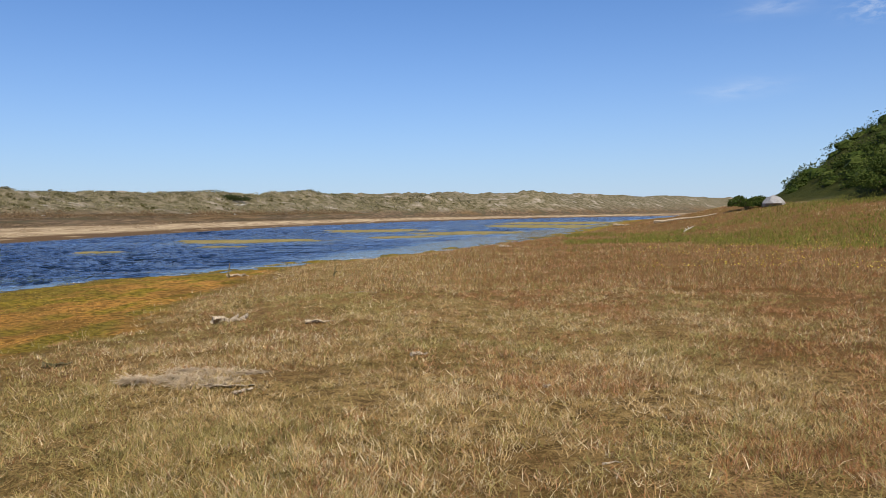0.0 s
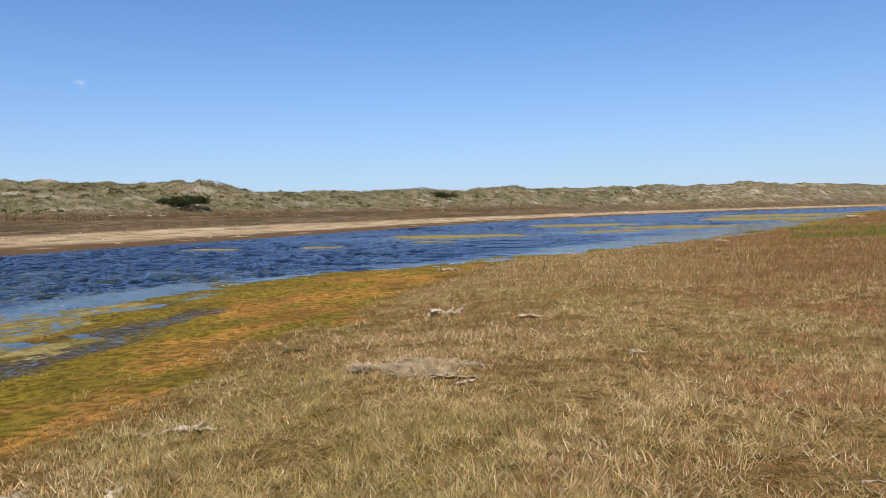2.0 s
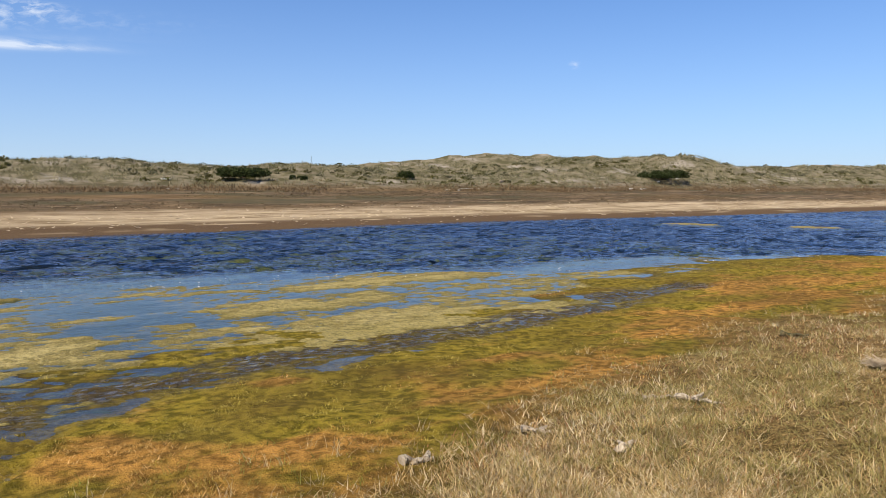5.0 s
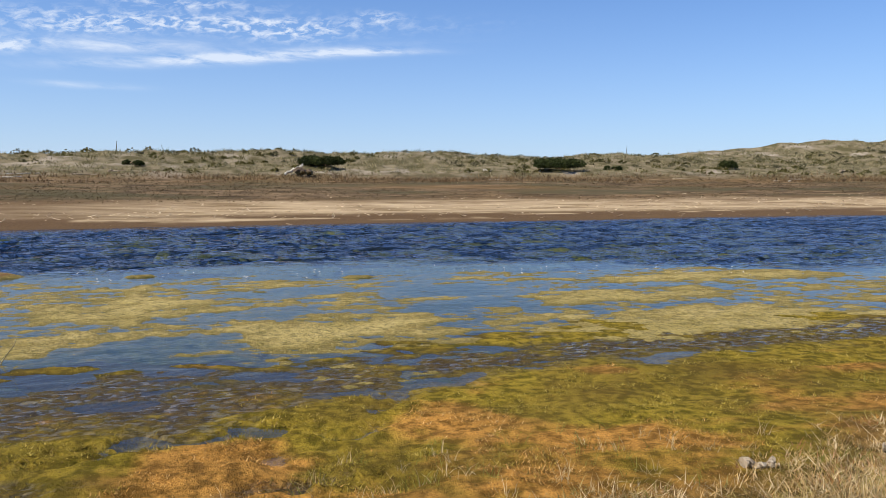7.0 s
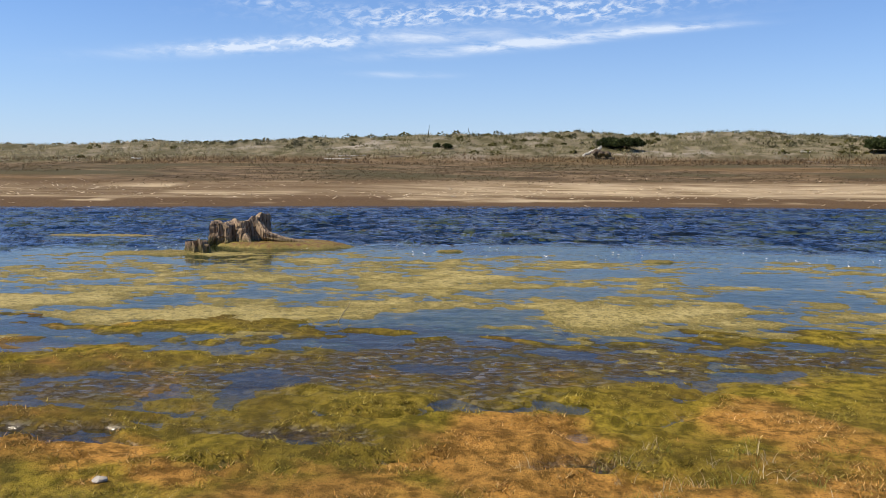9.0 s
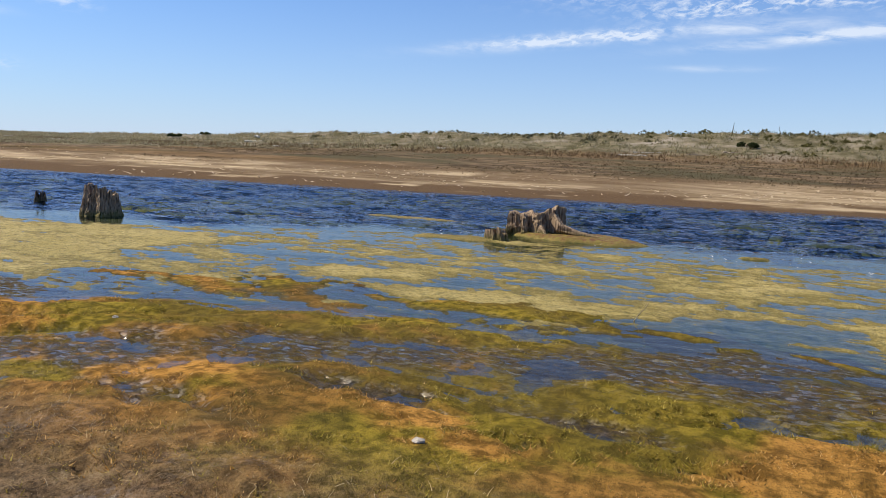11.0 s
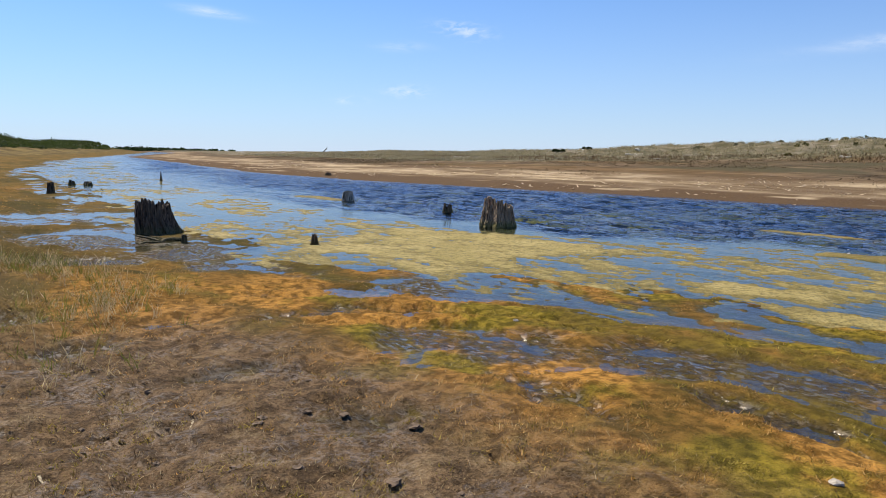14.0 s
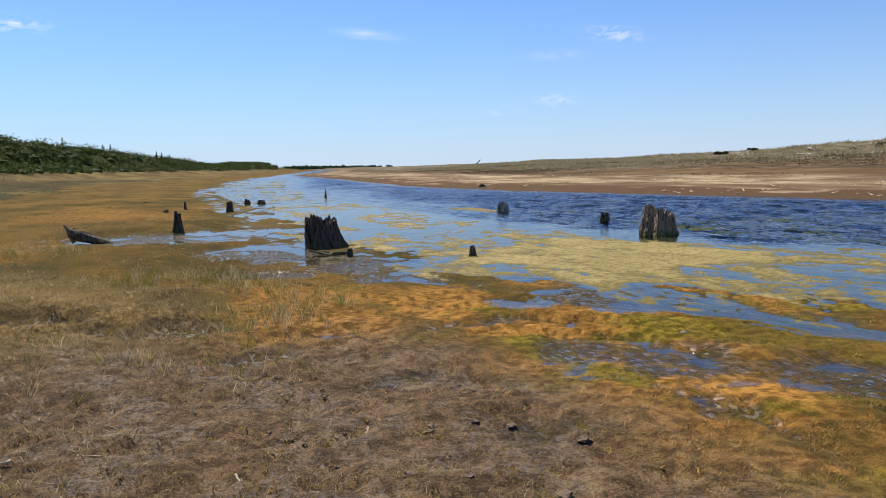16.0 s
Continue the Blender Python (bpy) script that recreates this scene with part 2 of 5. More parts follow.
def plan(x, y):
    """Height of the ground and the weights of its covers, for arrays of places."""
    x, y = np.asarray(x, float), np.asarray(y, float)
    wob = shore_wobble(x, y)
    d = shore_d(x, y)
    e = far_line(y) - x + (fbm(x * 0.12, y * 0.12, 41, 3) - 0.5) * 2.2
    m = x - meadow_line(y) + wob * 1.1
    lumps = fbm(x * 2.2, y * 2.2, 5, 4) - 0.5
    broad = fbm(x * 0.35, y * 0.35, 9, 3) - 0.5
    # bed and near shore
    bed = 0.002 - 0.03 * smooth(0.9, 2.2, -d) + 0.07 * (fbm(x * 3.4, y * 2.4, 117, 4, 0.62) - 0.5) - 0.16 * smooth(1.6, 4.5, -d) + 0.08 * (fbm(x * 1.3, y * 0.8, 115, 4) - 0.5) - 0.9 * smooth(1, 6, mat_line(y) - x)
    near = np.where(d < 0, bed, 0.0) + np.where(d >= 0, 0.004 + 0.08 * (fbm(x * 1.3, y * 0.8, 115, 4) - 0.5) * smooth(0.8, 0, d) + 0.04 * smooth(0.0, 0.8, d) + 0.10 * smooth(0.6, 3.4, d) * (1 - 0.65 * smooth(2, 0, y) * smooth(-11, -8.5, y)), 0.0)
    near = near + 0.25 * smooth(-0.8, 3.5, m) * (d > 0) + 0.12 * smooth(4, 14, m)
    near = near + 0.045 * lumps * smooth(-0.3, 0.5, d) + 0.05 * broad * smooth(0.8, 3, d)
    muddy = smooth(-9.5, -6.5, y) * smooth(0.2, -1.6, y) * smooth(-4.2, -2.6, x + 0.5 * wob) * smooth(4.2, 1.2, m)
    pits = np.abs(fbm(x * 2.6, y * 2.6, 83, 3) - 0.5)
    near = near - 0.05 * smooth(0.05, 0.0, pits) * muddy + 0.085 * muddy * (fbm(x * 4.6, y * 4.6, 85, 2) - 0.5)
    near = near + 0.035 * (fbm(x * 1.1, y * 1.6, 87, 3) - 0.5) * smooth(0.0, 0.6, d) * smooth(1.2, -0.6, m)
    wetland = smooth(0.1, 0.5, d) * smooth(3.2, 2.0, d) * smooth(-10.5, -8.5, y) * smooth(2.5, 0.5, y)
    near = near - 0.085 * smooth(0.51, 0.61, fbm(d * 2.1, y * 1.0 + 0.3 * x, 89, 5, 0.62)) * wetland
    near = near + 0.05 * (fbm(d * 4.6, y * 3.2 + 0.8 * x, 133, 3, 0.66) - 0.5) * wetland
    broken = fbm(d * 4.6, y * 3.2 + 0.8 * x, 131, 4, 0.66) - 0.5
    for px, py, ax, ay in POOLS:
        q = np.sqrt(((x - px) / ax) ** 2 + ((y - py) / ay) ** 2) + 1.1 * (fbm(x * (1.6 if ax > 0.7 else 4.0), y * (1.6 if ax > 0.7 else 4.0), 77, 4) - 0.5)
        if ax > 0.7:
            q = q + 1.5 * (fbm(x * 2.6, y * 1.5, 135, 4, 0.65) - 0.5)
            near = np.where(d > -0.5, near * (1 - smooth(1.9, 0.7, q)) - 0.025 * smooth(1.5, 0.6, q), near)
        else:
            w = smooth(1.9, 0.8, q) * (d > -0.5)
            near = near * (1 - w) + w * (0.008 + 0.10 * broken)
    near = near + 0.045 * (fbm(x * 3.4, y * 2.4, 227, 2) - 0.5) * smooth(0.1, 0.8, d) * smooth(2.0, 0.5, m)
    film = film_share(x, y) * (d > -1.2)
    skin = 0.004 + 0.008 * (y > 1.5) + 0.034 * (fbm(x * 2.6, y * 1.5, 213, 3, 0.6) - 0.5)
    near = near * (1 - film) + (skin + 0.10 * smooth(0.0, 2.5, m) + 0.035 * muddy) * film
    # wooded ridge behind the meadow
    r = x - ridge_line(y)
    near = near + 1.9 * smooth(-16, -1, r) + ridge_height(y) * 0.92 * smooth(-3, 10, r) * (0.8 + 0.4 * fbm(x * 0.05, y * 0.05, 51, 3)) - 1.5 * smooth(40, 90, r)
    # far shore, flats and dunes
    hum = fbm(x * 0.055, y * 0.055, 61, 4)
    fine = fbm(x * 0.35, y * 0.35, 63, 3)
    far = -0.9 + 0.9 * smooth(-5, 0.0, e) + 0.28 * smooth(0, 9, e) + 0.25 * smooth(8, 14, e)
    top = crest_height(y)
    rise = np.minimum(1.75, 0.45 * (top - 0.5))
    far = far + rise * np.clip((e - 13) / 29, 0, 1)
    far = far + (top - 0.5 - rise) * (0.30 * smooth(38, 48, e) * (0.6 + 0.8 * fine) + 0.70 * smooth(45, 62, e) * (0.30 + 1.2 * hum))
    far = far + 0.25 * (fine - 0.5) * smooth(28, 40, e) + 0.03 * lumps * smooth(0, 3, e)
    side = smooth(-3, 3, (near_line(y) + far_line(y)) * 0.5 - x)
    z = near * (1 - side) + far * side
    # far from the place everything is low
    z = z * smooth(1700, 1100, np.abs(y)) + 0.6 * smooth(1100, 1700, np.abs(y))
    cover = dict(
        marsh=np.maximum(smooth(-0.2, 0.25, d), smooth(0.0, 0.012, z) * (d > -3)) * smooth(0.9, -0.5, m) * (1 - side),
        meadow=smooth(-0.5, 0.9, m) * (1 - side),
        mud=muddy * (1 - side),
        pale=np.maximum(smooth(4.5, 7.0, e + 2 * (fbm(x * 0.1, y * 0.05, 44, 2) - 0.5)) * smooth(18, 13, e + 5 * (fbm(x * 0.15, y * 0.08, 46, 3) - 0.5))
                        * (1 - 0.75 * smooth(4, -12, y) * smooth(0.62, 0.46, fbm(x * 0.5, y * 0.14, 48, 4))),
                        smooth(1.5, 3, e) * smooth(7, 4.5, e) * smooth(0.60, 0.68, fbm(x * 0.7, y * 0.22, 45, 4))) * side + smooth(1.2, 0.7, np.hypot((x - 24.9) / 2.0, (y - 50.6) / 2.6) + 0.8 * (fbm(x * 0.8, y * 0.8, 49, 3) - 0.5)) * (1 - side),
        flats=smooth(15, 19, e + 3 * (fbm(x * 0.2, y * 0.1, 47, 3) - 0.5)) * side, dune=smooth(38, 45, e + 5 * (fine - 0.5) + 14 * smooth(-25, -75, y)) * side,
        ridge=smooth(-5, -2, r) * (1 - side), film=film * (1 - side), d=d, e=e, m=m, r=r, side=side)
    return z, cover


def green_share(x, y, c):
    """Green moss lies next to the water, orange further up."""
    n = 0.5 + 1.1 * (fbm(x * 1.5, y * 1.1, 91, 5, 0.62) - 0.5)
    return smooth(0.42, 0.64, n + 0.22 * smooth(2.4, 0.4, c["d"]) * smooth(-7.5, -3, y) + 0.06 * smooth(-6, -2, y) - 0.05 * smooth(1.0, 2.6, c["d"]) - 0.10 * smooth(-5, -10, y))


def ground_z(x, y):
    return float(plan(np.array([x]), np.array([y]))[0][0])


# ---------------------------------------------------------------- materials
def material(name, build):
    mat = bpy.data.materials.new(name)
    mat.use_nodes = True
    nt = mat.node_tree
    bsdf = nt.nodes["Principled BSDF"]
    build(Nodes(nt), bsdf)
    return mat


class Nodes:
    def __init__(self, nt):
        self.nt = nt

    def add(self, kind, **values):
        n = self.nt.nodes.new(kind)
        for k, v in values.items():
            n.inputs[k.replace("_", " ")].default_value = v
        return n

    def link(self, a, b):
        self.nt.links.new(a, b)

    def place(self, stretch=(1, 1, 1)):
        g = self.nt.nodes.new("ShaderNodeNewGeometry")
        mp = self.nt.nodes.new("ShaderNodeMapping")
        mp.inputs["Scale"].default_value = stretch
        self.link(g.outputs["Position"], mp.inputs["Vector"])
        return mp.outputs[0]

    def local(self, stretch=(1, 1, 1)):
        g = self.nt.nodes.new("ShaderNodeTexCoord")
        mp = self.nt.nodes.new("ShaderNodeMapping")
        mp.inputs["Scale"].default_value = stretch
        self.link(g.outputs["Object"], mp.inputs["Vector"])
        return mp.outputs[0]

    def noise(self, scale, detail=4, vec=None, rough=0.55, distortion=0.0):
        n = self.add("ShaderNodeTexNoise", Scale=scale, Detail=detail, Roughness=rough, Distortion=distortion)
        if vec is not None:
            self.link(vec, n.inputs["Vector"])
        return n.outputs["Fac"]

    def span(self, v, a, b, lo=0.0, hi=1.0):
        n = self.nt.nodes.new("ShaderNodeMapRange")
        for i, k in enumerate((a, b, lo, hi)):
            n.inputs[i + 1].default_value = k
        self.link(v, n.inputs[0])
        return n.outputs[0]

    def mix(self, f, a, b):
        n = self.nt.nodes.new("ShaderNodeMix")
        n.data_type = "RGBA"
        for sock, v in ((n.inputs[0], f), (n.inputs[6], a), (n.inputs[7], b)):
            if isinstance(v, tuple):
                sock.default_value = (*v, 1)
            elif isinstance(v, (int, float)):
                sock.default_value = v
            else:
                self.link(v, sock)
        return n.outputs[2]

    def math(self, op, a, b=None):
        n = self.nt.nodes.new("ShaderNodeMath")
        n.operation = op
        for i, v in enumerate((a, b)):
            if isinstance(v, (int, float)):
                n.inputs[i].default_value = v
            elif v is not None:
                self.link(v, n.inputs[i])
        return n.outputs[0]

    def attr(self, name):
        n = self.nt.nodes.new("ShaderNodeAttribute")
        n.attribute_name = name
        return n.outputs["Fac"]

    def bump(self, h, strength, distance, bsdf):
        n = self.add("ShaderNodeBump", Strength=strength, Distance=distance)
        self.link(h, n.inputs["Height"])
        self.link(n.outputs[0], bsdf.inputs["Normal"])
        return n


def ground_look(n, bsdf):
    p = n.place()
    fine, mid, wide, grit = n.noise(55, 5, p), n.noise(9, 5, p), n.noise(1.3, 5, p), n.noise(180, 3, p)
    # bed of the lagoon
    col = n.mix(n.span(mid, 0.3, 0.7), (0.012, 0.017, 0.030), (0.022, 0.028, 0.036))
    col = n.mix(n.attr("shelf"), col, n.mix(n.span(wide, 0.35, 0.65), (0.060, 0.046, 0.022), (0.080, 0.075, 0.022)))
    # marsh: orange moss, green moss and wet mud
    orange = n.mix(n.span(mid, 0.40, 0.60), (0.21, 0.112, 0.028), (0.60, 0.320, 0.085))
    green = n.mix(n.span(mid, 0.40, 0.60), (0.12, 0.102, 0.014), (0.35, 0.270, 0.040))
    marsh = n.mix(n.attr("green"), orange, green)
    marsh = n.mix(n.span(fine, 0.52, 0.68, 0, 0.6), marsh, (0.100, 0.062, 0.026))
    marsh = n.mix(n.span(n.noise(0.7, 6, p), 0.47, 0.66, 0, 0.5), marsh, (0.120, 0.072, 0.022))
    marsh = n.mix(n.attr("brown"), marsh, n.mix(n.span(n.noise(0.32, 6, n.place((1, 0.5, 1)), 0.68), 0.42, 0.60), (0.070, 0.060, 0.021), (0.170, 0.112, 0.036)))
    col = n.mix(n.attr("marsh"), col, marsh)
    soil = n.mix(n.span(mid, 0.40, 0.60), (0.150, 0.100, 0.044), (0.40, 0.28, 0.130))
    soil = n.mix(n.span(wide, 0.4, 0.7, 0, 0.7), soil, (0.13, 0.10, 0.028))
    s1, s2 = n.noise(34, 4, p, 0.65), n.noise(66, 4, p, 0.65)
    litter = n.math("MAXIMUM", s1, s2)
    soil = n.mix(n.span(n.math("MINIMUM", s1, s2), 0.47, 0.36, 0, 0.8), soil, (0.055, 0.034, 0.012))
    soil = n.mix(n.span(litter, 0.57, 0.68, 0, 0.85), soil, (0.52, 0.37, 0.16))
    soil = n.mix(n.math("MULTIPLY", n.attr("rust"), n.span(mid, 0.4, 0.6, 0.35, 0.85)), soil, (0.14, 0.075, 0.030))
    soil = n.mix(n.math("MULTIPLY", n.attr("brown"), 0.9), soil, n.mix(n.span(n.noise(0.13, 6, n.place((1, 0.4, 1)), 0.65), 0.42, 0.60), (0.060, 0.046, 0.020), (0.19, 0.150, 0.065)))
    col = n.mix(n.attr("meadow"), col, soil)
    mud = n.mix(n.span(mid, 0.40, 0.60), (0.086, 0.059, 0.038), (0.225, 0.155, 0.098))
    mud = n.mix(n.span(fine, 0.5, 0.75, 0, 0.6), mud, (0.27, 0.19, 0.115))
    mud = n.mix(n.span(n.math("MINIMUM", s1, s2), 0.47, 0.36, 0, 0.7), mud, (0.042, 0.028, 0.016))
    mud = n.mix(n.span(litter, 0.62, 0.71, 0, 0.6), mud, (0.36, 0.27, 0.16))
    mud = n.mix(n.span(n.noise(1.9, 6, p, 0.68), 0.56, 0.66, 0, 0.45), mud, n.mix(n.span(fine, 0.4, 0.6), (0.24, 0.17, 0.105), (0.48, 0.38, 0.25)))
    col = n.mix(n.attr("mud"), col, mud)
    silt = n.mix(n.span(mid, 0.35, 0.65), (0.050, 0.038, 0.024), (0.120, 0.086, 0.044))
    silt = n.mix(n.span(n.noise(5.5, 5, n.place((1, 0.6, 1)), 0.68), 0.50, 0.60, 0, 0.8), silt, (0.135, 0.105, 0.020))
    col = n.mix(n.math("MULTIPLY", n.attr("film"), n.span(n.noise(4.0, 6, n.place((1, 0.6, 1)), 0.7), 0.62, 0.52, 0.35, 0.95)), col, silt)
    # far shore
    shore = n.mix(n.span(mid, 0.3, 0.7), (0.090, 0.058, 0.036), (0.155, 0.107, 0.068))
    col = n.mix(n.attr("shore"), col, shore)
    band = n.noise(1.0, 6, n.place((1, 0.25, 1)), 0.65)
    pale = n.mix(n.span(band, 0.36, 0.62), (0.21, 0.155, 0.100), (0.50, 0.41, 0.30))
    col = n.mix(n.attr("pale"), col, pale)
    flats = n.mix(n.span(n.noise(0.9, 7, n.place((1, 0.3, 1)), 0.72), 0.40, 0.60), (0.062, 0.047, 0.033), (0.215, 0.160, 0.110))
    flats = n.mix(n.span(n.noise(0.22, 5, n.place((1, 0.35, 1)), 0.6), 0.48, 0.60), flats, (0.088, 0.080, 0.052))
    col = n.mix(n.attr("flats"), col, n.mix(n.span(n.noise(0.10, 5, n.place((1, 0.22, 1)), 0.6), 0.50, 0.62, 0, 0.45), flats, (0.190, 0.120, 0.055)))
    dune = n.mix(n.span(n.noise(0.6, 6, p), 0.4, 0.62), (0.092, 0.086, 0.050), (0.215, 0.190, 0.145))
    dune = n.mix(n.span(n.noise(0.16, 5, p), 0.55, 0.69), dune, (0.35, 0.32, 0.30))
    col = n.mix(n.attr("dune"), col, dune)
    col = n.mix(n.attr("ridge"), col, n.mix(n.span(wide, 0.3, 0.7), (0.028, 0.038, 0.012), (0.055, 0.060, 0.020)))
    warm = n.nt.nodes.new("ShaderNodeMix")
    warm.data_type, warm.blend_type = "RGBA", "MULTIPLY"
    warm.inputs[0].default_value = 1.0
    n.link(col, warm.inputs[6])
    warm.inputs[7].default_value = (0.97, 0.915, 0.79, 1)
    n.link(warm.outputs[2], bsdf.inputs["Base Color"])
    damp = n.math("MULTIPLY", n.attr("wet"), n.span(n.noise(26, 4, p, 0.6), 0.42, 0.60))
    sheet = n.math("MULTIPLY", n.math("MULTIPLY", n.attr("film"), n.span(n.math("MAXIMUM", n.attr("mud"), n.attr("meadow")), 0, 1, 1.0, 0.45)), n.span(n.noise(15, 6, n.place((1, 0.55, 1)), 0.72), 0.49, 0.55))
    wet = n.math("MAXIMUM", n.math("MULTIPLY", damp, 0.8), sheet)
    n.link(n.span(wet, 0, 1, 0.92, 0.13), bsdf.inputs["Roughness"])
    n.link(n.span(wet, 0, 0.6, 0.03, 0.5), bsdf.inputs["Specular IOR Level"])
    rough = n.math("ADD", n.math("MULTIPLY", fine, 0.8), n.math("ADD", mid, n.math("MULTIPLY", grit, 0.5)))
    n.bump(n.math("MULTIPLY", rough, n.span(sheet, 0, 1, 1.0, 0.06)), 1.0, 0.030, bsdf)


def water_look(n, bsdf):
    p = n.place((1.0, 0.55, 1))
    calm = n.attr("calm")
    w1 = n.noise(1.5, 3, p, 0.5, 0.6)
    w2 = n.noise(4.2, 3, p, 0.55, 0.4)
    w3 = n.noise(13.0, 2, n.place((1, 0.7, 1)))
    h = n.math("ADD", n.math("MULTIPLY", w1, 0.9), n.math("ADD", n.math("MULTIPLY", w2, 0.42), n.math("MULTIPLY", w3, 0.10)))
    bump = n.nt.nodes.new("ShaderNodeBump")
    bump.inputs["Distance"].default_value = 0.16
    n.link(n.span(calm, 0, 1, 1.0, 0.10), bump.inputs["Strength"])
    n.link(h, bump.inputs["Height"])
    fres = n.add("ShaderNodeFresnel", IOR=1.33)
    n.link(bump.outputs[0], fres.inputs["Normal"])
    gloss = n.add("ShaderNodeBsdfGlossy", Roughness=0.06)
    n.link(n.mix(calm, (0.66, 0.62, 0.68), (0.74, 0.75, 0.80)), gloss.inputs["Color"])
    n.link(bump.outputs[0], gloss.inputs["Normal"])
    clear = n.nt.nodes.new("ShaderNodeBsdfTransparent")
    clear.inputs["Color"].default_value = (0.62, 0.70, 0.68, 1)
    mixer = n.nt.nodes.new("ShaderNodeMixShader")
    n.link(fres.outputs[0], mixer.inputs[0])
    n.link(clear.outputs[0], mixer.inputs[1])
    n.link(gloss.outputs[0], mixer.inputs[2])
    n.link(mixer.outputs[0], n.nt.nodes["Material Output"].inputs["Surface"])


def algae_look(n, bsdf):
    p = n.place()
    a, b, c = n.noise(0.9, 5, p), n.noise(9, 5, p, 0.65), n.noise(42, 4, p, 0.68)
    olive = n.mix(n.span(a, 0.38, 0.62), (0.180, 0.133, 0.026), (0.270, 0.198, 0.048))
    bright = n.mix(n.span(a, 0.38, 0.62), (0.360, 0.275, 0.075), (0.480, 0.370, 0.130))
    col = n.mix(n.attr("rich"), olive, bright)
    col = n.mix(n.span(b, 0.46, 0.64, 0, 0.75), col, (0.120, 0.100, 0.018))
    col = n.mix(n.span(c, 0.47, 0.38, 0, 0.7), col, (0.060, 0.052, 0.010))
    col = n.mix(n.span(c, 0.56, 0.68, 0, 0.75), col, (0.56, 0.47, 0.20))
    col = n.mix(n.attr("sunk"), col, n.mix(n.span(b, 0.4, 0.6), (0.030, 0.044, 0.012), (0.085, 0.092, 0.018)))
    col = n.mix(n.attr("weedy"), col, n.mix(n.span(b, 0.4, 0.6), (0.15, 0.065, 0.03), (0.22, 0.17, 0.03)))
    n.link(col, bsdf.inputs["Base Color"])
    bsdf.inputs["Roughness"].default_value = 0.75
    bsdf.inputs["Specular IOR Level"].default_value = 0.25
    n.bump(n.math("ADD", b, n.math("MULTIPLY", c, 0.6)), 1.0, 0.05, bsdf)


def wood_look(dark, light, moss=0.0):
    def build(n, bsdf):
        p = n.local((1, 1, 0.12))
        grain, patch = n.noise(26, 5, p, 0.6, 0.3), n.noise(3, 4, n.local())
        col = n.mix(n.span(grain, 0.35, 0.65), dark, light)
        col = n.mix(n.span(patch, 0.45, 0.7, 0, 0.6), col, tuple(0.55 * a + 0.45 * b for a, b in zip(dark, light)))
        crack = n.noise(34, 4, n.local((1, 1, 0.05)), 0.6)
        col = n.mix(n.span(crack, 0.475, 0.37, 0, 0.92), col, tuple(0.22 * a for a in dark))
        if moss:
            sepn = n.nt.nodes.new("ShaderNodeSeparateXYZ")
            n.link(n.local(), sepn.inputs[0])
            low = n.math("ADD", sepn.outputs[2], n.math("MULTIPLY", n.noise(7, 3, n.local()), 0.22))
            col = n.mix(n.span(low, 0.16, 0.30, moss, 0.0), col, (0.13, 0.13, 0.02))
        n.link(col, bsdf.inputs["Base Color"])
        bsdf.inputs["Roughness"].default_value = 0.85
        bsdf.inputs["Specular IOR Level"].default_value = 0.25
        n.bump(n.math("ADD", grain, crack), 1.0, 0.03, bsdf)
    return build


def blade_look(*stops):
    def build(n, bsdf):
        g = n.nt.nodes.new("ShaderNodeNewGeometry")
        col = stops[0]
        rnd = g.outputs["Random Per Island"]
        for i, s in enumerate(stops[1:]):
            col = n.mix(n.span(rnd, i / (len(stops) - 1), (i + 1) / (len(stops) - 1)), col, s)
        tone = n.noise(0.5, 4, n.place())
        col = n.mix(n.span(tone, 0.35, 0.65, 0.0, 0.5), col, stops[1])
        dusk = n.noise(5.0, 4, n.place(), 0.65)
        col = n.mix(n.span(dusk, 0.47, 0.60, 0.0, 0.60), col, tuple(0.45 * a for a in stops[1]))
        n.link(col, bsdf.inputs["Base Color"])
        bsdf.inputs["Roughness"].default_value = 0.7
        bsdf.inputs["Specular IOR Level"].default_value = 0.08
        lucent = n.nt.nodes.new("ShaderNodeBsdfTranslucent")
        n.link(col, lucent.inputs["Color"])
        mixer = n.nt.nodes.new("ShaderNodeMixShader")
        mixer.inputs[0].default_value = 0.30
        n.link(bsdf.outputs[0], mixer.inputs[1])
        n.link(lucent.outputs[0], mixer.inputs[2])
        n.link(mixer.outputs[0], n.nt.nodes["Material Output"].inputs["Surface"])
    return build


def stone_look(a, b):
    def build(n, bsdf):
        v = n.noise(14, 5, n.local())
        n.link(n.mix(n.span(v, 0.3, 0.7), a, b), bsdf.inputs["Base Color"])
        bsdf.inputs["Roughness"].default_value = 0.85
        n.bump(v, 0.6, 0.01, bsdf)
    return build


GROUND = material("ground", ground_look)
WATER = material("water", water_look)
ALGAE = material("algae", algae_look)
GREY_WOOD = material("weathered_wood", wood_look((0.110, 0.066, 0.038), (0.50, 0.365, 0.235), 0.6))
DARK_WOOD = material("dark_wood", wood_look((0.036, 0.025, 0.018), (0.20, 0.145, 0.098), 0.3))
PALE_WOOD = material("driftwood", wood_look((0.30, 0.23, 0.15), (0.58, 0.48, 0.35)))
BONE_WOOD = material("bleached_wood", wood_look((0.42, 0.38, 0.31), (0.70, 0.66, 0.57)))
PALE_TOP = material("bleached_stump", wood_look((0.10, 0.08, 0.06), (0.62, 0.56, 0.46), 0.0))
STRAW_WOOD = material("dry_twig", wood_look((0.40, 0.31, 0.18), (0.66, 0.55, 0.36)))
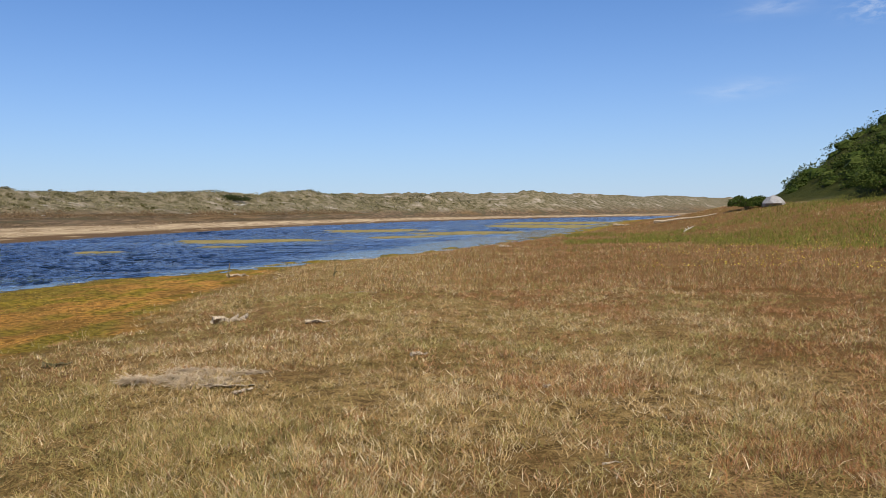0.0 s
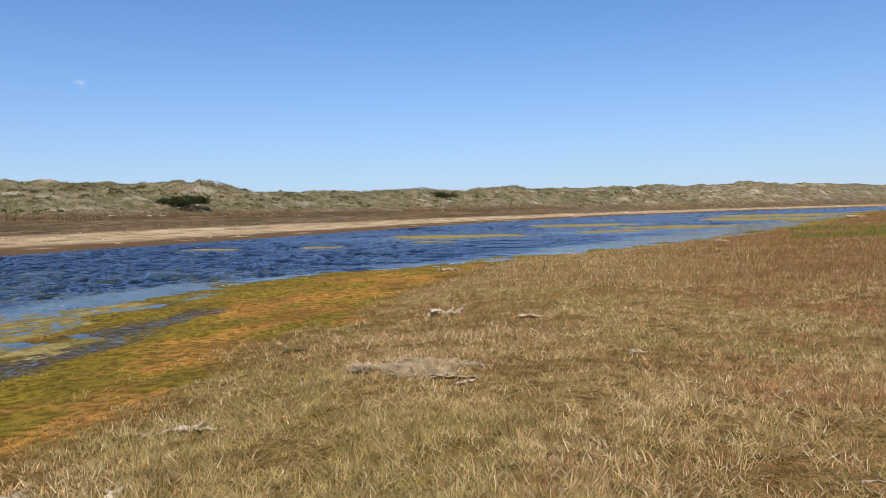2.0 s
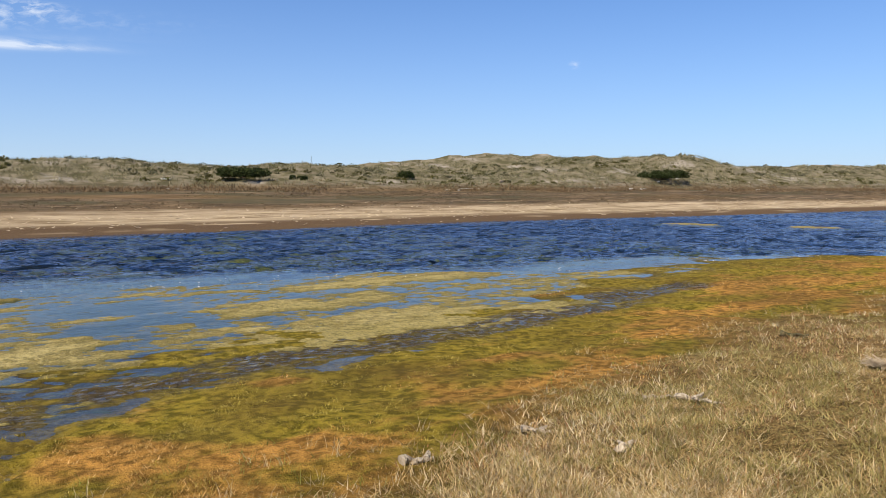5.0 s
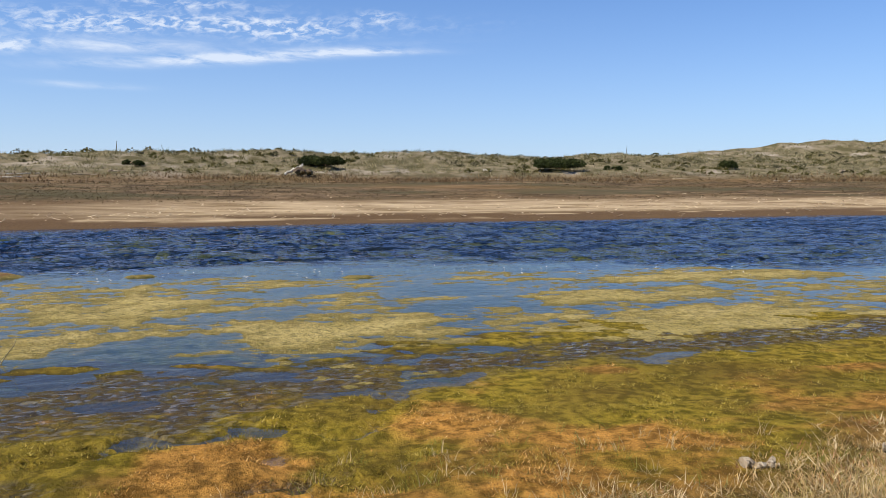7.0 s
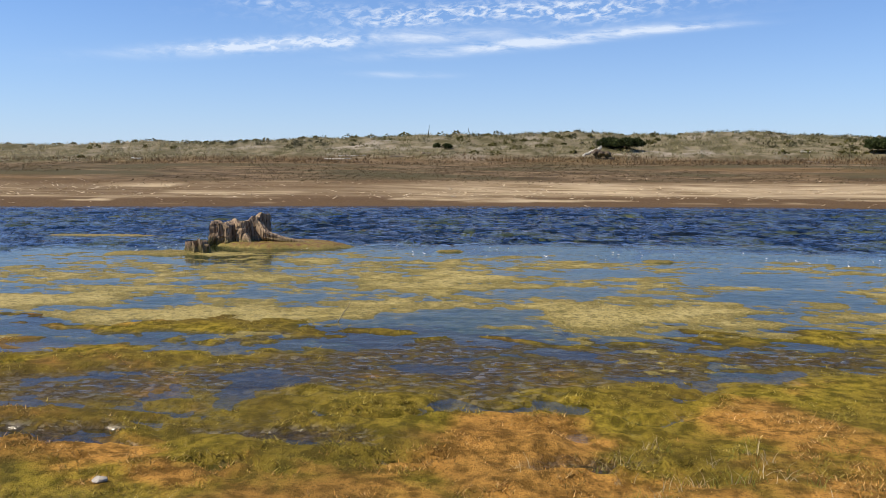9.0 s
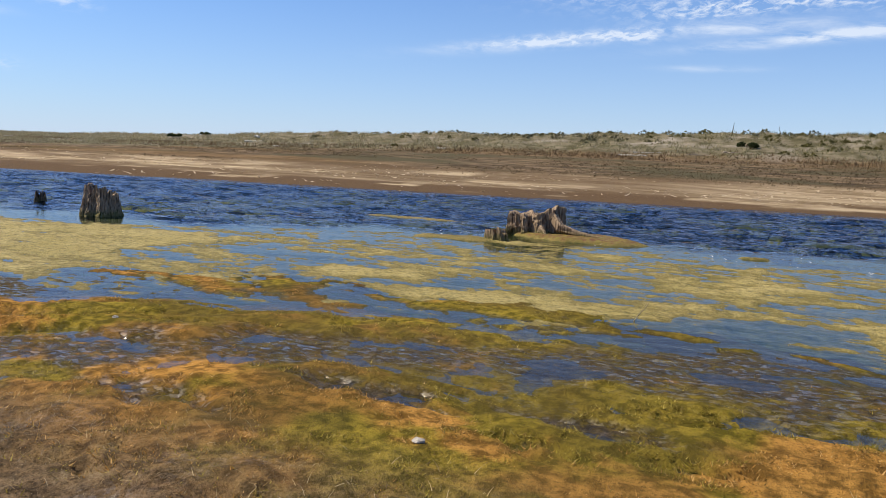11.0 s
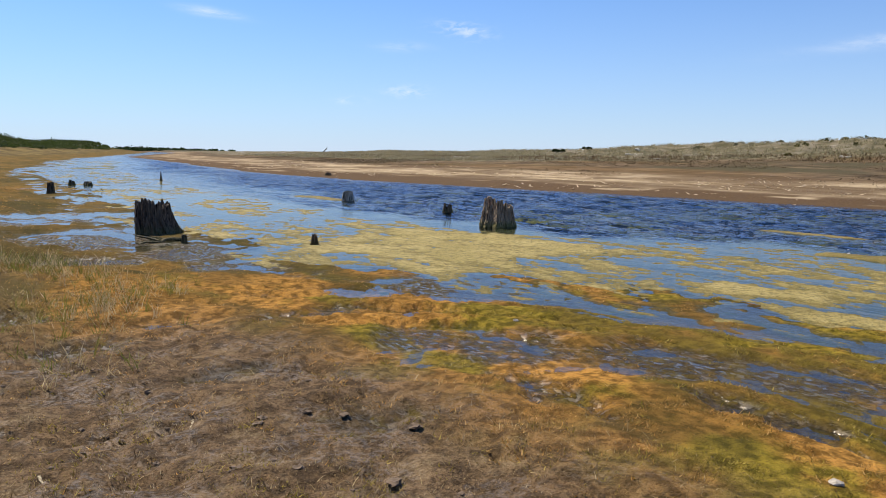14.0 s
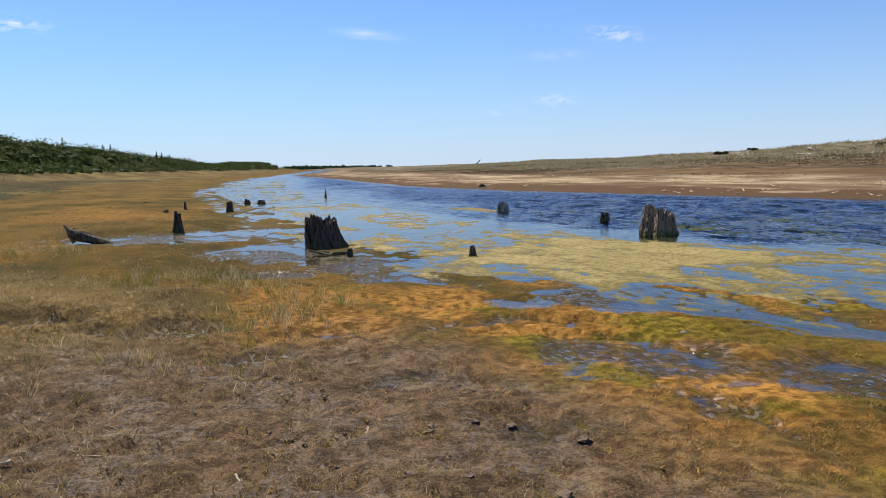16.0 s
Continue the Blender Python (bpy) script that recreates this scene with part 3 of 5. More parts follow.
HEAP = material("heap_straw", blade_look((0.58, 0.46, 0.30), (0.64, 0.51, 0.34), (0.36, 0.26, 0.15), (0.76, 0.64, 0.46)))
MEADOW = material("meadow_grass", blade_look((0.70, 0.52, 0.26), (0.50, 0.335, 0.14), (1.0, 0.86, 0.60), (0.17, 0.120, 0.042), (0.66, 0.44, 0.21)))
OLIVE = material("olive_grass", blade_look((0.26, 0.215, 0.065), (0.35, 0.285, 0.095), (0.58, 0.48, 0.22), (0.10, 0.085, 0.024)))
BROWN = material("brown_stubble", blade_look((0.150, 0.095, 0.052), (0.200, 0.130, 0.066), (0.340, 0.250, 0.140), (0.075, 0.050, 0.026)))
RUSTY = material("rusty_grass", blade_look((0.44, 0.200, 0.085), (0.31, 0.150, 0.058), (0.74, 0.46, 0.27), (0.15, 0.085, 0.028)))
STRAW = material("straw", blade_look((0.66, 0.52, 0.29), (0.50, 0.37, 0.18), (0.76, 0.64, 0.42)))
GREEN = material("green_grass", blade_look((0.14, 0.16, 0.026), (0.20, 0.21, 0.040), (0.30, 0.27, 0.075)))
DUNE = material("dune_grass", blade_look((0.20, 0.18, 0.085), (0.27, 0.24, 0.125), (0.44, 0.39, 0.24), (0.085, 0.082, 0.035)))
BUSH = material("bush_leaves", blade_look((0.034, 0.046, 0.014), (0.044, 0.058, 0.018), (0.075, 0.085, 0.030), (0.026, 0.036, 0.012)))
LEAF = material("shrub_leaves", blade_look((0.045, 0.070, 0.012), (0.062, 0.092, 0.018), (0.110, 0.130, 0.030), (0.035, 0.055, 0.012)))
TREE = material("conifer_leaves", blade_look((0.026, 0.048, 0.016), (0.036, 0.060, 0.018), (0.050, 0.075, 0.026)))
ORANGE_MOSS = material("orange_moss", blade_look((0.64, 0.345, 0.090), (0.48, 0.255, 0.060), (0.90, 0.60, 0.25), (0.15, 0.085, 0.025)))
GREEN_MOSS = material("green_moss", blade_look((0.27, 0.215, 0.028), (0.34, 0.265, 0.038), (0.62, 0.47, 0.14), (0.090, 0.076, 0.012)))
BROWN_MOSS = material("brown_moss", blade_look((0.26, 0.165, 0.040), (0.20, 0.135, 0.034), (0.40, 0.28, 0.080), (0.10, 0.075, 0.020)))
PALE_DUNE = material("pale_dune_grass", blade_look((0.34, 0.295, 0.165), (0.42, 0.36, 0.215), (0.56, 0.48, 0.31), (0.18, 0.160, 0.080)))
SCRUB = material("dune_scrub", blade_look((0.085, 0.082, 0.026), (0.12, 0.11, 0.036), (0.17, 0.145, 0.055), (0.06, 0.062, 0.02)))
OLIVE_SCRUB = material("dome_grass", blade_look((0.115, 0.108, 0.055), (0.150, 0.138, 0.075), (0.230, 0.205, 0.120), (0.065, 0.062, 0.030)))
FOAM = material("foam", blade_look((0.80, 0.80, 0.78), (0.70, 0.68, 0.62), (0.85, 0.85, 0.84)))
WEED = material("algae_strands", blade_look((0.36, 0.28, 0.080), (0.28, 0.215, 0.055), (0.56, 0.47, 0.20), (0.10, 0.095, 0.016)))
FLATS = material("flats_grass", blade_look((0.145, 0.095, 0.052), (0.095, 0.068, 0.038), (0.24, 0.175, 0.10), (0.10, 0.095, 0.040)))
FLOWER = material("yellow_flowers", blade_look((0.75, 0.55, 0.03), (0.85, 0.68, 0.08), (0.70, 0.60, 0.15)))
STONE = material("pale_stone", stone_look((0.26, 0.22, 0.18), (0.46, 0.41, 0.34)))
CLOD = material("mud_clod", stone_look((0.072, 0.046, 0.027), (0.180, 0.118, 0.070)))
ROCK = material("grey_rock", stone_look((0.17, 0.165, 0.165), (0.36, 0.35, 0.345)))


# ---------------------------------------------------------------- mesh helpers
def mesh_of(name, verts, faces, mat, smooth_shade=False, attrs=None):
    me = bpy.data.meshes.new(name)
    verts = np.asarray(verts, np.float32)
    faces = np.asarray(faces, np.int32)
    k = faces.shape[1]
    me.vertices.add(len(verts))
    me.vertices.foreach_set("co", verts.ravel())
    me.loops.add(faces.size)
    me.loops.foreach_set("vertex_index", faces.ravel())
    me.polygons.add(len(faces))
    me.polygons.foreach_set("loop_start", np.arange(0, faces.size, k, dtype=np.int32))
    me.polygons.foreach_set("loop_total", np.full(len(faces), k, np.int32))
    me.polygons.foreach_set("use_smooth", np.full(len(faces), smooth_shade, bool))
    for key, v in (attrs or {}).items():
        a = me.attributes.new(key, "FLOAT", "POINT")
        a.data.foreach_set("value", np.asarray(v, np.float32).ravel())
    me.update(calc_edges=True)
    me.materials.append(mat)
    return me


def grid_faces(nx, ny):
    i = np.arange(nx * ny).reshape(ny, nx)
    return np.stack([i[:-1, :-1], i[:-1, 1:], i[1:, 1:], i[1:, :-1]], -1).reshape(-1, 4)


def axis(*runs):
    """Breaks along one axis: runs of (start, end, step)."""
    out = []
    for a, b, s in runs:
        out.append(np.arange(a, b, s))
    return np.concatenate(out + [np.array([runs[-1][1]])])


def part(name, bm, mat, parent, label=""):
    me = bpy.data.meshes.new(name)
    bm.to_mesh(me)
    bm.free()
    me.materials.append(mat)
    ob = new(name, me)
    ob.parent = parent
    return tagged(ob, label)


# ---------------------------------------------------------------- ground and water
def build_ground():
    xs = axis((-3000, -400, 260), (-400, -130, 9), (-130, -60, 0.9), (-60, -26, 0.6), (-26, -9, 0.8), (-9, -3.6, 0.06), (-3.6, 0.8, 0.085), (0.8, 3.5, 0.16), (3.5, 16, 0.45), (16, 70, 1.2), (70, 300, 12), (300, 3000, 270))
    ys = axis((-4000, -700, 300), (-700, -220, 12), (-220, -60, 2.4), (-60, -24, 0.42), (-24, -11, 0.17), (-11, -7, 0.085), (-7, 3, 0.065), (3, 13, 0.12), (13, 30, 0.25), (30, 130, 1.3), (130, 420, 4.5), (420, 800, 18), (800, 4000, 320))
    X, Y = np.meshgrid(xs, ys)
    x, y = X.ravel(), Y.ravel()
    z, c = plan(x, y)
    green = green_share(x, y, c)
    wet = np.maximum(0.5 * smooth(0.016, 0.0, z) * (c["side"] < 0.5) * (c["d"] > -1), (0.10 + 0.55 * smooth(0.52, 0.62, fbm(x * 2.6, y * 2.6, 181, 4, 0.65))) * c["mud"])
    brown = smooth(-8, -14, y) * (0.52 + 0.42 * smooth(0.40, 0.58, fbm(x * 0.35, y * 0.16, 141, 4))) + (0.30 + 0.30 * smooth(0, -4, y)) * smooth(0.46, 0.60, fbm(x * 0.9, y * 0.9, 143, 4)) * (y > -14)
    brown = np.where(c["marsh"] > 0.5, brown, brown * (y < -5))
    brown = np.maximum(brown, 0.9 * smooth(-25, -60, y))
    rust = np.clip(smooth(1.0, 6.0, x + 0.22 * (y - 8)) * smooth(5, 9, np.hypot(x, y)) + 0.55 * smooth(0.52, 0.64, fbm(x * 0.5, y * 0.5, 95, 3)), 0, 1) * (y > -4)
    attrs = dict(brown=brown, rust=rust, marsh=c["marsh"], meadow=c["meadow"], mud=c["mud"], pale=c["pale"], flats=c["flats"], dune=c["dune"], ridge=c["ridge"], green=green, film=c["film"],
                 shelf=smooth(-3, 2, x - mat_line(y)) * (1 - c["side"]), shore=smooth(-1.2, 0.2, c["e"]) * c["side"], wet=wet)
    ob = new("ground", mesh_of("ground", np.stack([x, y, z], -1), grid_faces(len(xs), len(ys)), GROUND, True, attrs))
    tagged(ob, "marshy lagoon shore with orange moss, mud, dry meadow and dunes", "ground", kind="structure")


def ripples(x, y):
    """Short wind waves: crests run across the lagoon, steeper on one side."""
    wx = x + 1.4 * (fbm(x * 0.23, y * 0.23, 71, 2) - 0.5)
    wy = y + 1.8 * (fbm(x * 0.21, y * 0.21, 73, 2) - 0.5)
    a = 1 - np.abs(2 * fbm(wx * 1.7 + wy * 0.5, wy * 0.70 - wx * 0.18, 75, 3, 0.55) - 1)
    b = fbm(wx * 3.8, wy * 1.7, 78, 2) - 0.5
    return 0.185 * (a - 0.8) + 0.065 * b


def build_water():
    xs = axis((-330, -80, 25), (-80, -37, 1.5), (-37, -9.5, 0.15), (-9.5, 60, 0.8), (60, 330, 20))
    ys = axis((-900, -240, 40), (-240, -75, 0.9), (-75, -40, 0.4), (-40, 45, 0.155), (45, 85, 0.4), (85, 270, 0.9), (270, 900, 40))
    X, Y = np.meshgrid(xs, ys)
    x, y = X.ravel(), Y.ravel()
    out = mat_line(y) - x + (fbm(x * 0.25, y * 0.25, 15, 3) - 0.5) * 4
    calm = smooth(2.4, 0.4, out) * (1 - 0.55 * smooth(-28, -60, y))
    slick = smooth(0.60, 0.70, fbm(x * 0.05, y * 0.14, 19, 3)) * 0.8
    south = smooth(-16, -30, y) * smooth(5.5, 1.5, out) * 0.8
    calm = np.clip(np.maximum(np.maximum(calm, slick * smooth(30, 60, np.abs(y)) * 0.45), south * 0.9), 0, 1)
    lively = (1 - calm) * smooth(270, 220, np.abs(y)) * smooth(0, 2.5, x - far_line(y))
    lively = lively * smooth(-0.02, -0.09, islets(x, y))
    long = smooth(55, 80, np.abs(y))
    z = (ripples(x, y) * (1 - long) + 2.4 * ripples(x / 2.4, y / 2.4) * long) * lively
    f = grid_faces(len(xs), len(ys))
    inside = ((x < np.maximum(near_line(y), 0.0) + 5) | (x < near_line(y) + 14) & (y > 60)) & (x > far_line(y) - 6)
    f = f[inside[f].any(1)]
    used, inv = np.unique(f, return_inverse=True)
    ob = new("water", mesh_of("water", np.stack([x, y, z], -1)[used], inv.reshape(f.shape), WATER, True, dict(calm=calm[used])))
    ob.visible_shadow = False
    tagged(ob, "dark blue wind-rippled lagoon water with calm pale shallows", "water", kind="structure")


ISLETS = [  # x, y, half widths, height over the water
    (-16.7, -4.7, 0.9, 1.5, 0.09), (-17.2, -5.8, 1.0, 0.9, 0.06), (-15.1, -6.6, 0.7, 1.6, 0.035), (-18.6, -9.5, 0.5, 2.2, 0.012), (-15.9, -1.05, 0.22, 0.5, 0.03), (-14.6, 2.9, 0.22, 0.45, 0.03),
    (-14.6, -27.6, 0.7, 2.6, 0.015), (-14.0, 53, 6.5, 4.0, 0.05), (-3.5, 59, 3.5, 3.0, 0.05), (1.6, 69, 6.0, 6.0, 0.05), (-17.5, 38.8, 1.6, 1.0, 0.05), (12, 100, 9, 12, 0.05), (-7, 82, 7, 9, 0.05),
    (-23.5, 37.5, 2.4, 0.8, 0.05), (18, 128, 12, 14, 0.05), (-12.5, 44, 1.8, 0.8, 0.05)]


def islets(x, y):
    best = np.full(np.shape(x), -0.2)
    rag = 0.9 * (fbm(x * 0.9, y * 0.9, 121, 4) - 0.5)
    for px, py, ax, ay, top in ISLETS:
        far = max(1.0, ax / 2.5)
        q = np.sqrt(((x - px) / ax) ** 2 + ((y - py) / ay) ** 2) + rag + 0.8 * (fbm(x / far * 0.5, y / far * 0.9, 123, 4) - 0.5) * (ax > 1.2)
        best = np.maximum(best, -0.10 + (top + 0.10) * smooth(1.15, 0.55, q))
    return best


MATS = [  # where the floating algae lie thick (+) or leave open water (-): x, y, half widths, amount
    (-9.1, 1.8, 0.75, 1.25, 0.17), (-9.9, -6.0, 0.45, 0.9, 0.15), (-9.4, -2.3, 0.65, 0.9, 0.13), (-8.9, -3.7, 0.45, 1.2, 0.10), (-11.8, -0.9, 0.9, 1.4, 0.10),
    (-10.2, -1.6, 0.35, 0.7, 0.10), (-10.7, -5.0, 0.5, 1.4, 0.08), (-7.3, -12.7, 0.9, 1.1, 0.15), (-9.0, -13.3, 1.6, 1.7, 0.12), (-10.9, -13.1, 1.2, 1.8, 0.12),
    (-10.6, -11.0, 1.5, 1.3, 0.12), (-8.8, -10.9, 1.2, 1.2, 0.11), (-9.2, -7.4, 1.2, 1.2, 0.05), (-10.5, 6.5, 1.6, 2.0, 0.05), (-9.0, 7.5, 0.8, 1.8, 0.05), (-12.6, 9.5, 0.7, 2.4, 0.07), (-8.3, 4.8, 0.5, 2.2, 0.07), (-8.4, 8.2, 0.5, 1.8, 0.07),
    (-8.2, -0.9, 0.45, 1.5, -0.22), (-7.4, -0.5, 0.7, 1.5, -0.30), (-9.3, -0.2, 0.5, 0.7, -0.12), (-10.6, 1.0, 0.5, 0.8, -0.08), (-8.0, -0.2, 0.5, 0.8, -0.2),
    (-6.3, -9.6, 0.6, 1.5, -0.20), (-7.3, -8.6, 0.6, 0.8, -0.14), (-8.2, -5.6, 0.5, 1.2, -0.05), (-10.8, -8.2, 0.6, 1.0, -0.10), (-8.0, 3.3, 0.4, 0.7, -0.10), (-11.0, 3.6, 0.6, 1.2, -0.14), (-5.2, -14.5, 1.2, 1.6, -0.2)]


def mat_want(x, y):
    """How much algae there is: over 0 it floats at the surface."""
    out = x - mat_line(y) + (fbm(x * 0.4, y * 0.4, 25, 3) - 0.5) * 3.0
    d = shore_d(x, y)
    n = 0.42 * fbm(x * 1.0, y * 0.55, 21, 5, 0.62) + 0.36 * fbm(x * 4.2, y * 2.2, 27, 4, 0.68) + 0.22 * fbm(x * 9.0, y * 6.0, 29, 3, 0.7)
    cover = 0.500 - 0.012 * smooth(-6, -12, y) + 0.055 * smooth(-15, -22, y) + 0.03 * smooth(-24, -40, y) - 0.010 * smooth(3, 7, y) + 0.02 * smooth(-2.0, -0.8, d) * smooth(5, 1, y)
    wx, wy = x + 0.7 * (fbm(x * 1.3, y * 1.3, 203, 3) - 0.5), y + 1.2 * (fbm(x * 1.3, y * 1.3, 205, 3) - 0.5)
    n = n + sum(am * np.exp(-1.2 * (((wx - px) / ax) ** 2 + ((wy - py) / ay) ** 2) ** 2) for px, py, ax, ay, am in MATS)
    return n - cover - 0.30 * smooth(0.5, -0.4, out) - 0.30 * smooth(-0.35, 0.15, d)


def mat_height(x, y):
    w = mat_want(x, y)
    grain = fbm(x * 9.0, y * 7.0, 23, 3, 0.65) - 0.5
    base = np.clip(0.13 * w, -0.06, 0.012) + 0.020 * grain + 0.06 * np.clip(w, 0, 0.12) * grain
    weed = np.exp(-((((x + 12.4) / 0.75) ** 2 + ((y - 3.9) / 1.3) ** 2) ** 2))  # a dark drowned clump
    base = base * (1 - weed) + (-0.012 + 0.02 * grain) * weed
    base = np.where(w > -0.21, base, -0.2)
    return np.maximum(base, islets(x, y) + 0.03 * grain)


def build_mats():
    for xs, ys in ((axis((-36, -19, 0.5), (-19, -5, 0.062)), axis((-130, -45, 0.8), (-45, -17, 0.17), (-17, 14, 0.056), (14, 24, 0.2))),
                   (axis((-32, 34, 0.33)), axis((30, 150, 0.45)))):
        X, Y = np.meshgrid(xs, ys)
        x, y = X.ravel(), Y.ravel()
        near = ys[0] < 0
        z = mat_height(x, y) if near else islets(x, y) + 0.02 * (fbm(x * 2, y * 2, 23, 3) - 0.5)
        rich = smooth(0.03, 0.15, mat_want(x, y)) if near else np.full(len(x), 0.3)
        f = grid_faces(len(xs), len(ys))
        f = f[(z[f] > -0.045).any(1)]
        used, inv = np.unique(f, return_inverse=True)
        v = np.stack([x, y, z], -1)[used]
        ob = new("algae_mat", mesh_of("algae_mat", v, inv.reshape(f.shape), ALGAE, True, dict(sunk=smooth(0.004, -0.010, v[:, 2]), rich=rich[used], weedy=smooth(0.03, 0.06, v[:, 2]) * (v[:, 1] < 10))))
        tagged(ob, "yellow-green floating algae mats in shallow water", "algae", kind="stuff")


build_ground()
build_water()
build_mats()


# ---------------------------------------------------------------- grass, moss and leaves
def blades(name, x, y, z, high, wide, lean, mat, label, category, gen, bend=True):
    """One mesh of single blades: a bent, tapering strip each."""
    n = len(x)
    turn, way = gen.random(n) * 2 * np.pi, gen.random(n) * 2 * np.pi
    sx, sy = np.cos(turn) * wide / 2, np.sin(turn) * wide / 2
    lx, ly = np.cos(way) * lean * high, np.sin(way) * lean * high
    base = np.stack([x, y, z - 0.01], -1)
    side = np.stack([sx, sy, np.zeros(n)], -1)
    up = np.stack([np.zeros(n), np.zeros(n), high * np.sqrt(np.clip(1 - lean ** 2, 0.05, 1))], -1)
    out = np.stack([lx, ly, np.zeros(n)], -1)
    k = np.arange(n)
    if bend:
        mid = base + 0.55 * up + 0.35 * out
        v = np.stack([base - side, base + side, mid + 0.75 * side, mid - 0.75 * side, base + up + out], 1).reshape(-1, 3)
        f = np.stack([np.stack([5 * k, 5 * k + 1, 5 * k + 2], -1), np.stack([5 * k, 5 * k + 2, 5 * k + 3], -1), np.stack([5 * k + 3, 5 * k + 2, 5 * k + 4], -1)], 1).reshape(-1, 3)
    else:
        v = np.stack([base - side, base + side, base + up + out], 1).reshape(-1, 3)
        f = np.stack([3 * k, 3 * k + 1, 3 * k + 2], -1)
    return tagged(new(name, mesh_of(name, v, f, mat)), label, category, kind="stuff")


def tufts(x, y, count, spread, gen):
    """Blade feet round the tuft centres."""
    X = np.repeat(x, count) + gen.normal(0, 1, len(x) * count) * np.repeat(spread, count)
    Y = np.repeat(y, count) + gen.normal(0, 1, len(x) * count) * np.repeat(spread, count)
    return X, Y


def ring_of(n, r0, r1, gen, a0=-35.0, a1=190.0):
    """Places round the viewpoint's stand, thinning out with distance."""
    r = r0 * (r1 / r0) ** gen.random(n)
    a = np.radians(a0 + (a1 - a0) * gen.random(n))
    return -0.2 - r * np.sin(a), 0.1 + r * np.cos(a), r


def rusty_share(x, y):
    return np.clip(smooth(1.0, 6.0, x + 0.22 * (y - 8)) * smooth(5, 9, np.hypot(x, y)) + 0.55 * smooth(0.52, 0.64, fbm(x * 0.5, y * 0.5, 95, 3)), 0, 1)


def build_meadow():
    g = np.random.default_rng(11)
    x, y, r = ring_of(140000, 2.8, 15, g)
    z, c = plan(x, y)
    thin = 0.40 + 0.60 * smooth(0.38, 0.50, fbm(x * 0.8, y * 0.8, 97, 4))
    bare = smooth(0.56, 0.64, fbm(x * 1.7, y * 1.7, 217, 3))
    keep = g.random(len(x)) < c["meadow"] * thin * (1 - 0.7 * bare) * (1 - 0.72 * c["mud"]) * (1 - 0.9 * c["film"]) * np.where(y < -1.5, 0.50, 1.0)
    x, y = x[keep], y[keep]
    south = smooth(-1.5, -3.5, y)
    u = g.random(len(x))
    rust = 0.05 + 0.50 * smooth(0.50, 0.62, fbm(x * 0.9, y * 0.9, 95, 3)) * smooth(-1.5, 0.5, x) + 0.35 * rusty_share(x, y)
    olive = 0.24 + 0.45 * smooth(0.46, 0.60, fbm(x * 0.6, y * 0.6, 219, 3)) + 0.15 * smooth(6, 10, y)
    pick_brown = u < 0.58 * south
    pick_rust = ~pick_brown & (g.random(len(x)) < rust * (1 - south))
    pick_olive = ~pick_brown & ~pick_rust & (g.random(len(x)) < olive)
    straw = ~pick_brown & ~pick_rust & ~pick_olive
    for sel, name, mat, lo, hi, label in ((straw, "meadow_grass", MEADOW, 0.04, 0.13, "short dry straw-coloured meadow grass"), (pick_olive, "olive_grass", OLIVE, 0.04, 0.12, "short olive green meadow grass"),
                                          (pick_rust, "rusty_grass", RUSTY, 0.04, 0.12, "short rusty brown meadow grass"), (pick_brown, "brown_grass", BROWN, 0.03, 0.09, "withered brown grass tufts on the damp mud")):
        X, Y = tufts(x[sel], y[sel], 11, np.full(sel.sum(), 0.042), g)
        Z, _ = plan(X, Y)
        bent = (np.hypot(X, Y) < 7) & (g.random(len(X)) < 0.10)
        for pick, curl in ((bent, True), (~bent, False)):
            n = pick.sum()
            R = np.hypot(X[pick], Y[pick])
            lean = np.where(g.random(n) < 0.60, 0.78 + 0.20 * g.random(n), 0.25 + 0.5 * g.random(n))
            blades(name, X[pick], Y[pick], Z[pick], (lo + (hi - lo) * g.random(n) ** 1.5) * np.where(lean > 0.78, 1.15, 0.75), 0.0042 + 0.00062 * R, lean, mat, label, "grass", g, curl)
    # further off: taller, coarser
    x, y, r = ring_of(46000, 14, 70, g, -34, 60)
    z, c = plan(x, y)
    keep = (g.random(len(x)) < c["meadow"] * (1 - c["ridge"])) & (c["r"] < -2)
    x, y, r = x[keep], y[keep], r[keep]
    kind = g.random(len(x)) + 0.35 * (fbm(x * 0.2, y * 0.2, 221, 3) - 0.5)
    rusty = 0.22 + 0.48 * smooth(-4, 4, x)
    for sel, name, mat, label in ((kind > rusty + 0.25, "meadow_grass_far", MEADOW, "dry straw-coloured meadow grass"), ((kind > rusty) & (kind <= rusty + 0.25), "olive_grass_far", OLIVE, "olive green meadow grass"),
                                  (kind <= rusty, "rusty_grass_far", RUSTY, "tall rusty brown meadow grass")):
        X, Y = tufts(x[sel], y[sel], 5, 0.04 + 0.003 * r[sel], g)
        Z, _ = plan(X, Y)
        R = np.hypot(X, Y)
        n = len(X)
        tall = np.where(X > -2, 0.12, 0.09)
        blades(name, X, Y, Z, tall * (0.5 + 0.8 * g.random(n)), 0.0005 * R + 0.002, 0.25 + 0.6 * g.random(n), mat, label, "grass", g, False)
    # south side: olive grass beyond the moss
    x, y, r = ring_of(40000, 15, 150, g, 160, 190)
    z, c = plan(x, y)
    keep = (g.random(len(x)) < c["meadow"]) & (c["r"] < -3)
    X, Y = tufts(x[keep], y[keep], 5, 0.04 + 0.003 * r[keep], g)
    Z, _ = plan(X, Y)
